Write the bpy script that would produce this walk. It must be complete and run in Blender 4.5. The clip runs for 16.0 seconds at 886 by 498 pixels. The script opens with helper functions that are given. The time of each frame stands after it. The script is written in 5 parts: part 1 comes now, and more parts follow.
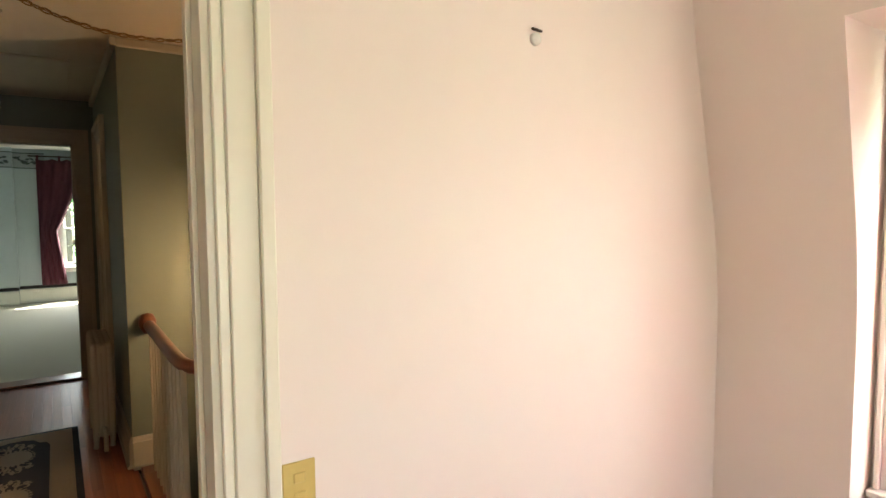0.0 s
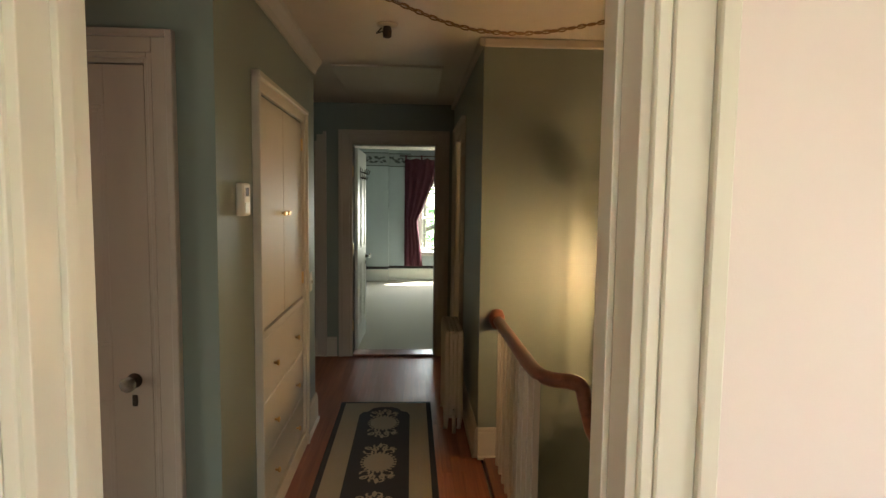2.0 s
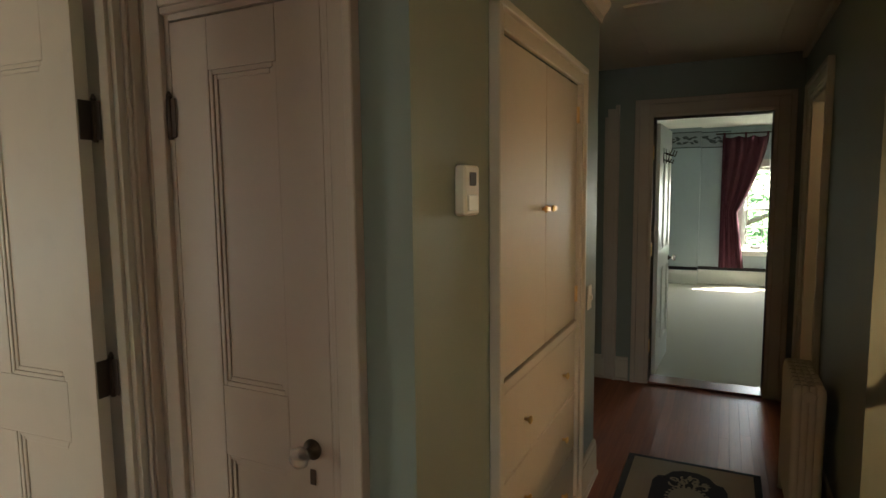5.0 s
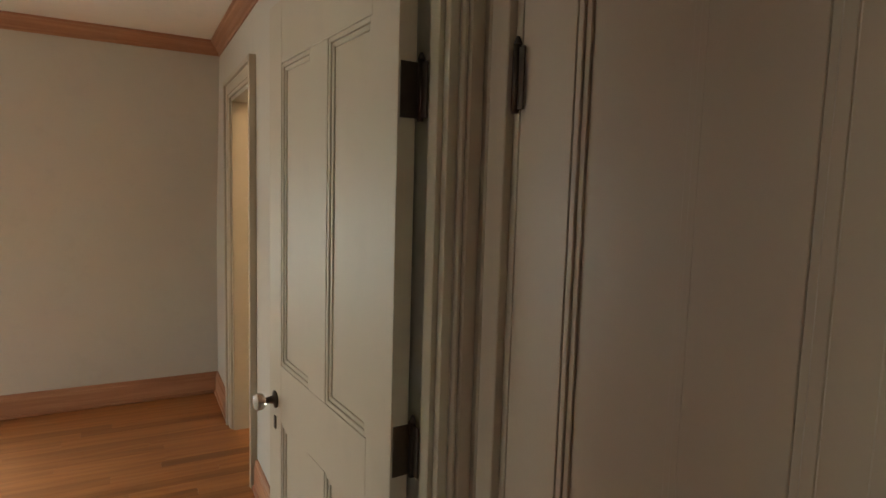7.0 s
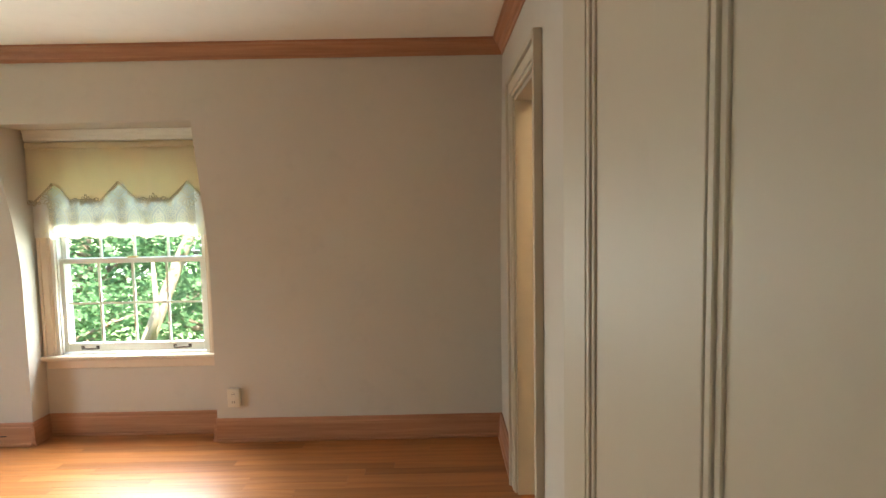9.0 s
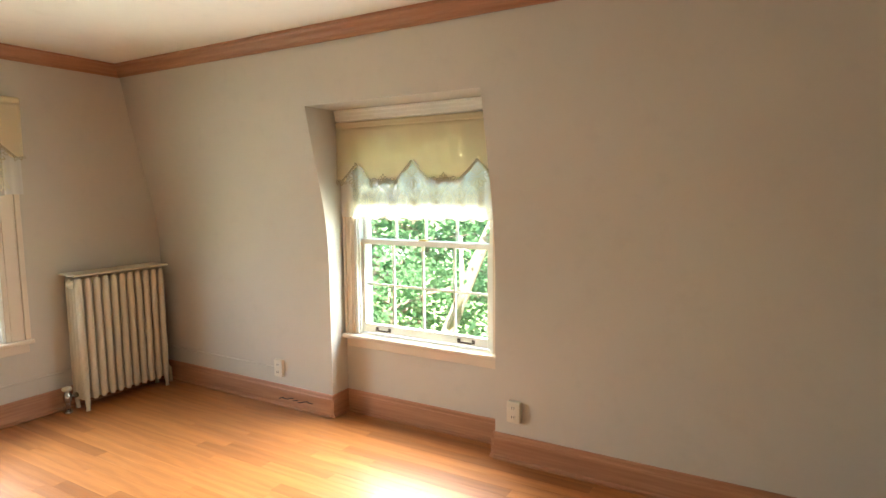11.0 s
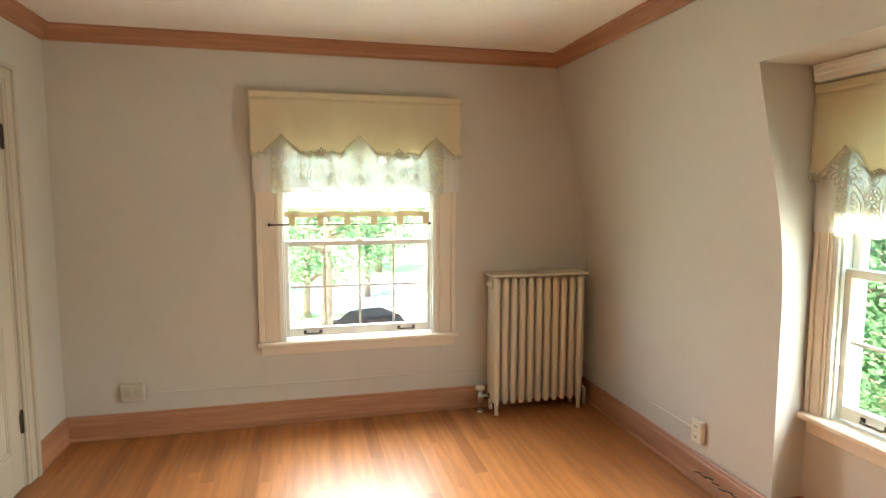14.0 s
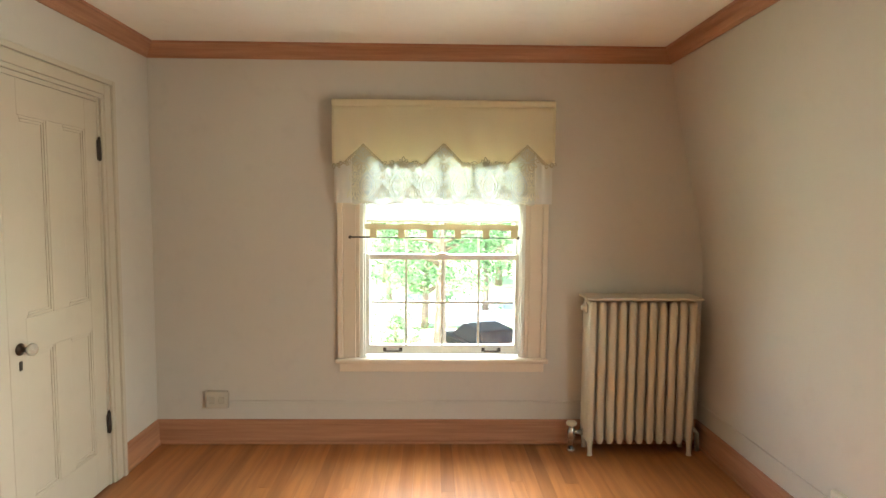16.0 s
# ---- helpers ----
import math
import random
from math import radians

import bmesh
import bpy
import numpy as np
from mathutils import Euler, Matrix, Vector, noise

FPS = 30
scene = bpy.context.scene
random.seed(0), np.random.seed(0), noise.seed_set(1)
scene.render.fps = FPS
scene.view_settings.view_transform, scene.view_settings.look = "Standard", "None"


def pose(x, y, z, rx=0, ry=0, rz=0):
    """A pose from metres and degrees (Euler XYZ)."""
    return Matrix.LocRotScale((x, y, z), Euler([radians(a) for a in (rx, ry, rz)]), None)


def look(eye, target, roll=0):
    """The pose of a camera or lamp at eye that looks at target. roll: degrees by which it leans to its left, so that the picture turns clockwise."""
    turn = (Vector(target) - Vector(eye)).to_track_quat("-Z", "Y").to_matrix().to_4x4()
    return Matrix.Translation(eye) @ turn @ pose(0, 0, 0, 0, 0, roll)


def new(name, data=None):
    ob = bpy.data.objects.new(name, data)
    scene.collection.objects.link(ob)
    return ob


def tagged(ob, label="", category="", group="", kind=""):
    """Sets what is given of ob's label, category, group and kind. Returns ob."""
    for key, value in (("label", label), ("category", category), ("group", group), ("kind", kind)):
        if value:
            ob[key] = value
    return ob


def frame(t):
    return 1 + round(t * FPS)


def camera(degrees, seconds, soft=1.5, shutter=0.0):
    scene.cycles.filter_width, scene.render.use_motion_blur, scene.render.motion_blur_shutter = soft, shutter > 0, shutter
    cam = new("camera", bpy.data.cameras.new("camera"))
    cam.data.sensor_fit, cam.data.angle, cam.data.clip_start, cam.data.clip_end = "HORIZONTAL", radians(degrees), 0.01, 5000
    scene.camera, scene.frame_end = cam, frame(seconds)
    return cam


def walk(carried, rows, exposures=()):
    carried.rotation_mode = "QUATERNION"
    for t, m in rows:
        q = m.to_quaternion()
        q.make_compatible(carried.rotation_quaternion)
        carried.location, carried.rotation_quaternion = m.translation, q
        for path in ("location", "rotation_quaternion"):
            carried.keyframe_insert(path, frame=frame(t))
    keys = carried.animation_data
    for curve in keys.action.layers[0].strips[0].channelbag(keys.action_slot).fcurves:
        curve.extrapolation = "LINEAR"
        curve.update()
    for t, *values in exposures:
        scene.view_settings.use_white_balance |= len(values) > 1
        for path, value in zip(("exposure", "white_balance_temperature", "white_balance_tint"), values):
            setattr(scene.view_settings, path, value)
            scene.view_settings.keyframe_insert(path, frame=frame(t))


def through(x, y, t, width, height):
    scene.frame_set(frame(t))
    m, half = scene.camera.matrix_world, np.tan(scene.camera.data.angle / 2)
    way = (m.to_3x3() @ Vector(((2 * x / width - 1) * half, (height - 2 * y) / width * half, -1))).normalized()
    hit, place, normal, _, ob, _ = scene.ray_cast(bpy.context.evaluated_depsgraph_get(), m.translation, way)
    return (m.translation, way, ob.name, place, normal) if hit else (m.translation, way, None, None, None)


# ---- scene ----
cam = camera(75.0, 16.0, soft=1.5)
PATH = [
    (0, -0.264, 0.019, 1.486, 85.94, 0.28, 56.15),
    (0.5, -0.351, 0.005, 1.485, 86.07, -0.15, 66.45),
    (1, -0.440, -0.033, 1.499, 85.02, -0.17, 75.18),
    (1.5, -0.527, -0.046, 1.502, 84.67, -0.10, 81.78),
    (2, -0.639, -0.066, 1.514, 85.24, -0.72, 86.93),
    (2.5, -0.747, -0.069, 1.516, 85.45, -0.58, 90.37),
    (3, -0.862, -0.050, 1.515, 84.54, 0.13, 91.74),
    (5.5, -1.715, -0.198, 1.503, 85.18, -0.12, 123.93),
    (6, -1.833, -0.298, 1.494, 85.54, -0.83, 131.64),
    (6.5, -1.907, -0.402, 1.513, 84.08, -0.63, 141.31),
    (7, -2.056, -0.631, 1.519, 84.30, -1.66, 151.89),
    (7.5, -2.083, -0.786, 1.529, 83.52, -1.22, 160.66),
    (8, -2.135, -1.005, 1.522, 84.21, -1.27, 167.84),
    (8.5, -2.205, -1.202, 1.509, 85.40, 0.06, 173.56),
    (11, -2.061, -2.187, 1.524, 84.00, 0.52, 210.01),
    (11.5, -1.978, -2.349, 1.497, 84.63, -0.14, 218.24),
    (12, -1.882, -2.507, 1.498, 85.25, -0.26, 226.03),
    (12.5, -1.806, -2.682, 1.514, 84.94, 0.19, 233.76),
    (13, -1.736, -2.842, 1.503, 85.03, 0.44, 241.90),
    (13.5, -1.658, -2.933, 1.494, 85.01, -0.30, 249.42),
    (14, -1.569, -3.074, 1.503, 84.47, -0.05, 256.51),
    (14.5, -1.489, -3.158, 1.496, 84.51, 0.43, 262.12),
    (15, -1.424, -3.246, 1.479, 85.37, 0.57, 265.39),
    (15.5, -1.365, -3.329, 1.495, 85.85, -0.23, 268.48),
    (16, -1.321, -3.355, 1.500, 85.67, -0.44, 268.90),
]
walk(cam, [(t, pose(*p)) for t, *p in PATH],
     exposures=[(0, 3.75), (3.0, 3.65), (5.5, 3.38), (8.5, 3.55), (11.0, 3.88), (16.0, 3.78)])

# ---- daylight ----
SUN_EL, SUN_AZ = radians(55), radians(318)      # high in the north-west
world = bpy.data.worlds.new("sky")
scene.world = world
world.use_nodes = True
wn = world.node_tree
sky = wn.nodes.new("ShaderNodeTexSky")
sky.sky_type, sky.sun_disc, sky.sun_elevation, sky.sun_rotation = "NISHITA", False, SUN_EL, SUN_AZ
wn.links.new(sky.outputs[0], wn.nodes["Background"].inputs[0])
wn.nodes["Background"].inputs[1].default_value = 0.15
sun = bpy.data.lights.new("sun", "SUN")
sun.energy, sun.angle, sun.color = 5.0, radians(0.6), (1, 0.95, 0.87)
sd = Vector((math.sin(SUN_AZ) * math.cos(SUN_EL), math.cos(SUN_AZ) * math.cos(SUN_EL), math.sin(SUN_EL)))
new("sun", sun).matrix_world = look(sd * 30, (0, 0, 0))


def window_light(eye, target, w, h, power, color=(1, 0.98, 0.92), spread=168):
    """Sky light entering by a window opening."""
    d = bpy.data.lights.new("window_light", "AREA")
    d.shape, d.size, d.size_y, d.energy, d.color, d.spread = "RECTANGLE", w, h, power, color, radians(spread)
    new("window_light", d).matrix_world = look(eye, target)


# the sky stands high over the trees, so most of its light falls on the floor
SKYL = (0.945, 1.0, 0.965)
window_light((2.36, -3.42, 1.02), (1.0, -3.42, 0.85), 0.95, 0.9, 2.3, SKYL, 145)
window_light((2.34, -3.42, 1.15), (1.0, -3.42, 0.05), 0.9, 0.7, 1.15, SKYL, 95)
window_light((-0.14, -5.22, 1.0), (-0.14, -4.0, 0.86), 0.95, 0.85, 2.7, SKYL, 155)
window_light((-0.14, -5.215, 1.05), (-0.14, -4.0, 0.0), 0.9, 0.7, 2.2, SKYL, 100)
window_light((-0.43, 2.38, 1.15), (-0.7, 1.0, 0.7), 0.9, 1.0, 2.0)
window_light((2.5, 0.7, 1.15), (1.0, 0.7, 0.6), 0.9, 1.15, 2.6)
window_light((-11.75, 0.61, 1.15), (-10.2, 0.5, 0.0), 0.85, 1.1, 3.4)


def lamp(at, power, color, r=0.03):
    d = bpy.data.lights.new("bulb_light", "POINT")
    d.energy, d.color, d.shadow_soft_size = power, color, r
    new("bulb_light", d).location = at


LX, LY = -3.40, 1.01                              # the lantern over the stairs
for ang in (0.5, 2.594, 4.688):                    # its three bulbs
    lamp((LX + 0.055 * math.cos(ang), LY + 0.055 * math.sin(ang), 1.08), 0.5, (1, 0.56, 0.25), 0.007)
lamp((-5.2, 1.2, 2.1), 0.8, (1, 0.66, 0.35), 0.06)  # ceiling lamps of the two bathrooms
lamp((-2.95, -2.2, 2.2), 4.5, (1, 0.72, 0.42), 0.06)

# ---- materials ----


class Nodes:
    def __init__(self, name, rough=0.6, metal=0.0):
        self.m = bpy.data.materials.new(name)
        self.m.use_nodes = True
        self.t = self.m.node_tree
        self.b = self.t.nodes["Principled BSDF"]
        self.b.inputs["Roughness"].default_value = rough
        self.b.inputs["Metallic"].default_value = metal

    def n(self, kind, **inputs):
        nd = self.t.nodes.new(kind)
        for key, v in inputs.items():
            nd.inputs[key.replace("_", " ")].default_value = v
        return nd

    def link(self, a, b):
        self.t.links.new(a, b)

    def coord(self, scale=(1, 1, 1), which="Object", jitter=False):
        c = self.n("ShaderNodeTexCoord")
        mp = self.n("ShaderNodeMapping", Scale=scale)
        self.link(c.outputs[which], mp.inputs["Vector"])
        if jitter:
            info = self.n("ShaderNodeObjectInfo")
            mul = self.n("ShaderNodeVectorMath")
            mul.operation = "SCALE"
            mul.inputs[0].default_value = (17.0, 31.0, 7.0)
            self.link(info.outputs["Random"], mul.inputs["Scale"])
            self.link(mul.outputs[0], mp.inputs["Location"])
        return mp.outputs[0]

    def noise(self, vec, scale, detail=4.0, rough=0.55):
        nd = self.n("ShaderNodeTexNoise", Scale=scale, Detail=detail, Roughness=rough)
        self.link(vec, nd.inputs["Vector"])
        return nd.outputs["Fac"]

    def ramp(self, fac, stops):
        r = self.n("ShaderNodeValToRGB")
        e = r.color_ramp.elements
        while len(e) < len(stops):
            e.new(0.5)
        for el, (p, c) in zip(e, stops):
            el.position, el.color = p, (*c, 1)
        self.link(fac, r.inputs[0])
        return r.outputs[0]

    def mix(self, fac, a, b, blend="MIX"):
        x = self.n("ShaderNodeMix")
        x.data_type, x.blend_type = "RGBA", blend
        for sock, v in ((x.inputs[0], fac), (x.inputs[6], a), (x.inputs[7], b)):
            if isinstance(v, (int, float)):
                sock.default_value = v
            elif isinstance(v, tuple):
                sock.default_value = (*v, 1)
            else:
                self.link(v, sock)
        return x.outputs[2]

    def bump(self, h, strength, dist):
        bp = self.n("ShaderNodeBump", Strength=strength, Distance=dist)
        self.link(h, bp.inputs["Height"])
        self.link(bp.outputs[0], self.b.inputs["Normal"])

    def base(self, c):
        if isinstance(c, tuple):
            self.b.inputs["Base Color"].default_value = (*c, 1)
        else:
            self.link(c, self.b.inputs["Base Color"])
        return self.m


def sc(c, k):
    return tuple(v * k for v in c)


def paint(name, c, rough=0.6, vary=0.07, bump=0.12, grain=260.0, spec=0.5, stain=0.93):
    k = Nodes(name, rough)
    v = k.coord()
    big = k.noise(v, 1.3, 3)
    fine = k.noise(v, grain, 2)
    mid = k.noise(v, 9.0, 5)
    col = k.mix(big, sc(c, 1 - vary), sc(c, 1 + vary))
    col = k.mix(k.ramp(mid, [(0.55, (0, 0, 0)), (0.85, (1, 1, 1))]), col, sc(c, stain))
    k.bump(fine, bump, 0.002)
    k.b.inputs["Specular IOR Level"].default_value = spec
    return k.base(col)


def wood(name, dark, light, rough=0.35, along=0, vary=0.35, jitter=True, grain=1.0):
    k = Nodes(name, rough)
    s = [28.0 * grain] * 3
    s[along] = 1.6 * grain
    v = k.coord(tuple(s), jitter=jitter)
    n1 = k.noise(v, 1.0, 6, 0.6)
    s2 = [90.0 * grain] * 3
    s2[along] = 3.0 * grain
    n2 = k.noise(k.coord(tuple(s2), jitter=jitter), 1.0, 3)
    col = k.ramp(n1, [(0.25, dark), (0.5, sc(tuple(a + b for a, b in zip(dark, light)), 0.5)), (0.72, light)])
    col = k.mix(0.35, col, k.ramp(n2, [(0.35, (0.62, 0.55, 0.5)), (0.6, (1, 1, 1))]), "MULTIPLY")
    if vary:
        info = k.n("ShaderNodeObjectInfo")
        tint = k.ramp(info.outputs["Random"], [(0.0, (1 - vary, 1 - vary * 1.15, 1 - vary * 1.25)), (0.5, (0.97, 0.94, 0.9)), (1.0, (1 + vary * 0.4,) * 3)])
        col = k.mix(1.0, col, tint, "MULTIPLY")
    k.bump(n2, 0.1, 0.001)
    return k.base(col)


def metal(name, c, rough=0.35):
    k = Nodes(name, rough, 1.0)
    v = k.coord()
    return k.base(k.mix(k.noise(v, 40.0), sc(c, 0.75), c))


def plain(name, c, rough=0.5, vary=0.12, scale=30.0):
    k = Nodes(name, rough)
    return k.base(k.mix(k.noise(k.coord(), scale), sc(c, 1 - vary), sc(c, 1 + vary)))


GREIGE = paint("greige_wall_paint", (0.52, 0.478, 0.408), 0.6)
PINK = paint("pink_wall_paint", (0.78, 0.69, 0.625), 0.55, 0.03, stain=0.98)
GREEN = paint("green_wall_paint", (0.185, 0.21, 0.17), 0.5, 0.1, 0.2)
BLUE = paint("blue_wall_paint", (0.40, 0.47, 0.49), 0.6)
CEIL = paint("ceiling_paint", (0.82, 0.78, 0.71), 0.7, 0.04)
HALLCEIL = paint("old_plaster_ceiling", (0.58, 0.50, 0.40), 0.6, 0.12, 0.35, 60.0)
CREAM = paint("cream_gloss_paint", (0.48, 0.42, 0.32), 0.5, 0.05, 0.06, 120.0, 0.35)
WHITE = paint("white_window_paint", (0.77, 0.77, 0.70), 0.35, 0.03, 0.05, 120.0)
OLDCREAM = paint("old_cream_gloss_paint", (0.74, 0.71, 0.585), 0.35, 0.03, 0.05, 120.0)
SILLPAINT = paint("warm_cream_trim_paint", (0.66, 0.56, 0.43), 0.4, 0.04, 0.05, 120.0)
TAN = paint("beige_door_paint", (0.43, 0.355, 0.275), 0.5, 0.06, 0.08, 120.0, 0.35)
RADPAINT = paint("radiator_enamel", (0.60, 0.53, 0.40), 0.38, 0.08, 0.12, 90.0)


def oak(name, dark, light, rough, vary):
    """Flat-sawn oak: long pores, arched growth rings that differ board by board, worn varnish."""
    k = Nodes(name, rough)
    ring_v = k.coord((1.5, 5.0, 5.0), jitter=True)
    warp = k.noise(k.coord((2.2, 9.0, 9.0), jitter=True), 1.0, 3)
    wv = k.n("ShaderNodeTexWave", Scale=1.0, Distortion=10.0, Detail=2.0, Detail_Scale=0.8)
    wv.bands_direction = "Y"
    k.link(ring_v, wv.inputs["Vector"])
    pores = k.noise(k.coord((4.0, 170.0, 170.0), jitter=True), 1.0, 3)
    col = k.mix(k.ramp(wv.outputs["Fac"], [(0.1, (0.42, 0.42, 0.42)), (0.85, (1, 1, 1))]), dark, light)
    col = k.mix(0.5, col, k.mix(warp, dark, light))
    col = k.mix(0.22, col, k.ramp(pores, [(0.36, (0.50, 0.42, 0.36)), (0.56, (1, 1, 1))]), "MULTIPLY")
    info = k.n("ShaderNodeObjectInfo")
    tint = k.ramp(info.outputs["Random"], [(0.0, (1 - vary, 1 - vary * 1.2, 1 - vary * 1.35)), (0.25, (0.95, 0.92, 0.88)), (1.0, (1.08, 1.08, 1.06))])
    col = k.mix(1.0, col, tint, "MULTIPLY")
    wear = k.noise(k.coord((1, 1, 1), "Generated"), 2.0, 4)
    k.link(k.ramp(wear, [(0.3, (rough - 0.06,) * 3), (0.75, (rough + 0.12,) * 3)]), k.b.inputs["Roughness"])
    k.bump(pores, 0.1, 0.001)
    return k.base(col)


OAK = oak("varnished_oak_floor", (0.27, 0.094, 0.028), (0.475, 0.192, 0.058), 0.35, 0.36)
OAK.node_tree.nodes["Principled BSDF"].inputs["Coat Weight"].default_value = 0.15
OAK.node_tree.nodes["Principled BSDF"].inputs["Coat Roughness"].default_value = 0.3
REDOAK = wood("red_varnished_floor", (0.20, 0.06, 0.03), (0.36, 0.13, 0.065), 0.4, 0, 0.25)
TRIMX = wood("fir_trim", (0.30, 0.125, 0.06), (0.47, 0.235, 0.125), 0.42, 0, 0.0, False, 0.7)
TRIMY = wood("fir_trim_cross", (0.30, 0.125, 0.06), (0.47, 0.235, 0.125), 0.42, 1, 0.0, False, 0.7)
RAILWOOD = wood("mahogany_rail", (0.11, 0.035, 0.018), (0.26, 0.095, 0.05), 0.3, 0, 0.0, False)
BRASS = metal("aged_brass", (0.75, 0.5, 0.2), 0.28)
DARKMETAL = metal("dark_bronze", (0.09, 0.07, 0.055), 0.5)
STEEL = metal("chrome", (0.6, 0.58, 0.55), 0.2)
BLACK = plain("black_gap", (0.02, 0.018, 0.016), 0.7)
PLASTIC = plain("ivory_plastic", (0.66, 0.6, 0.48), 0.4, 0.04)
YELLOWPLATE = plain("brass_lacquer_plate", (0.55, 0.42, 0.14), 0.35)
CARPET = plain("cream_carpet", (0.52, 0.50, 0.40), 0.95, 0.15, 400.0)
BURGUNDY = plain("burgundy_cloth", (0.075, 0.013, 0.024), 0.85, 0.25, 200.0)
NAVY = plain("rug_navy", (0.022, 0.022, 0.026), 0.95, 0.3, 500.0)
RUGCREAM = plain("rug_cream", (0.32, 0.27, 0.195), 0.95, 0.2, 300.0)
RUGTAN = plain("rug_tan", (0.31, 0.27, 0.20), 0.95, 0.2, 300.0)


def glass(name, tint=(1, 1, 1)):
    k = Nodes(name, 0.0)
    g = k.n("ShaderNodeBsdfGlossy", Roughness=0.02)
    tr = k.n("ShaderNodeBsdfTransparent", Color=(*tint, 1))
    mx = k.n("ShaderNodeMixShader", Fac=0.06)
    k.link(tr.outputs[0], mx.inputs[1])
    k.link(g.outputs[0], mx.inputs[2])
    k.link(mx.outputs[0], k.t.nodes["Material Output"].inputs["Surface"])
    return k.m


GLASS = glass("window_glass", (0.97, 0.99, 0.97))
CRYSTAL = Nodes("crystal_knob_glass", 0.03)
CRYSTAL.b.inputs["Transmission Weight"].default_value = 0.75
CRYSTAL = CRYSTAL.base((0.85, 0.82, 0.75))


def cloth(name, c, through=0.5, clear=0.0, rough=0.9):
    """Thin fabric that lets light through; clear: the share of open mesh."""
    k = Nodes(name, rough)
    v = k.coord((1, 1, 1))
    weave = k.noise(v, 350.0, 2)
    col = k.mix(weave, sc(c, 0.88), c)
    d, tl = k.n("ShaderNodeBsdfDiffuse"), k.n("ShaderNodeBsdfTranslucent")
    k.link(col, d.inputs[0])
    k.link(col, tl.inputs[0])
    mx = k.n("ShaderNodeMixShader", Fac=through)
    k.link(d.outputs[0], mx.inputs[1])
    k.link(tl.outputs[0], mx.inputs[2])
    out = mx
    if clear:
        tr = k.n("ShaderNodeBsdfTransparent")
        out = k.n("ShaderNodeMixShader", Fac=clear)
        k.link(mx.outputs[0], out.inputs[1])
        k.link(tr.outputs[0], out.inputs[2])
    k.link(out.outputs[0], k.t.nodes["Material Output"].inputs["Surface"])
    return k.m


LINEN = cloth("cream_linen", (0.95, 0.865, 0.665), 0.6)
THREAD = cloth("lace_thread", (0.42, 0.36, 0.24), 0.02)
LACE = cloth("white_lace", (0.62, 0.58, 0.43), 0.12)
STRIP = cloth("cream_cotton", (0.62, 0.52, 0.30), 0.05)
NET = cloth("lace_net", (0.90, 0.88, 0.77), 0.42, 0.55)
SHADE = cloth("white_roller_shade", (0.93, 0.92, 0.88), 0.72)
SHEER = cloth("white_sheer", (0.92, 0.9, 0.86), 0.6, 0.3)
PINKCLOTH = cloth("pink_curtain_cloth", (0.75, 0.30, 0.38), 0.5)
BULB = Nodes("lit_bulb")
BULB.b.inputs["Emission Color"].default_value = (1, 0.72, 0.4, 1)
BULB.b.inputs["Emission Strength"].default_value = 14
BULB = BULB.base((1, 0.9, 0.7))

# ---- mesh tools ----


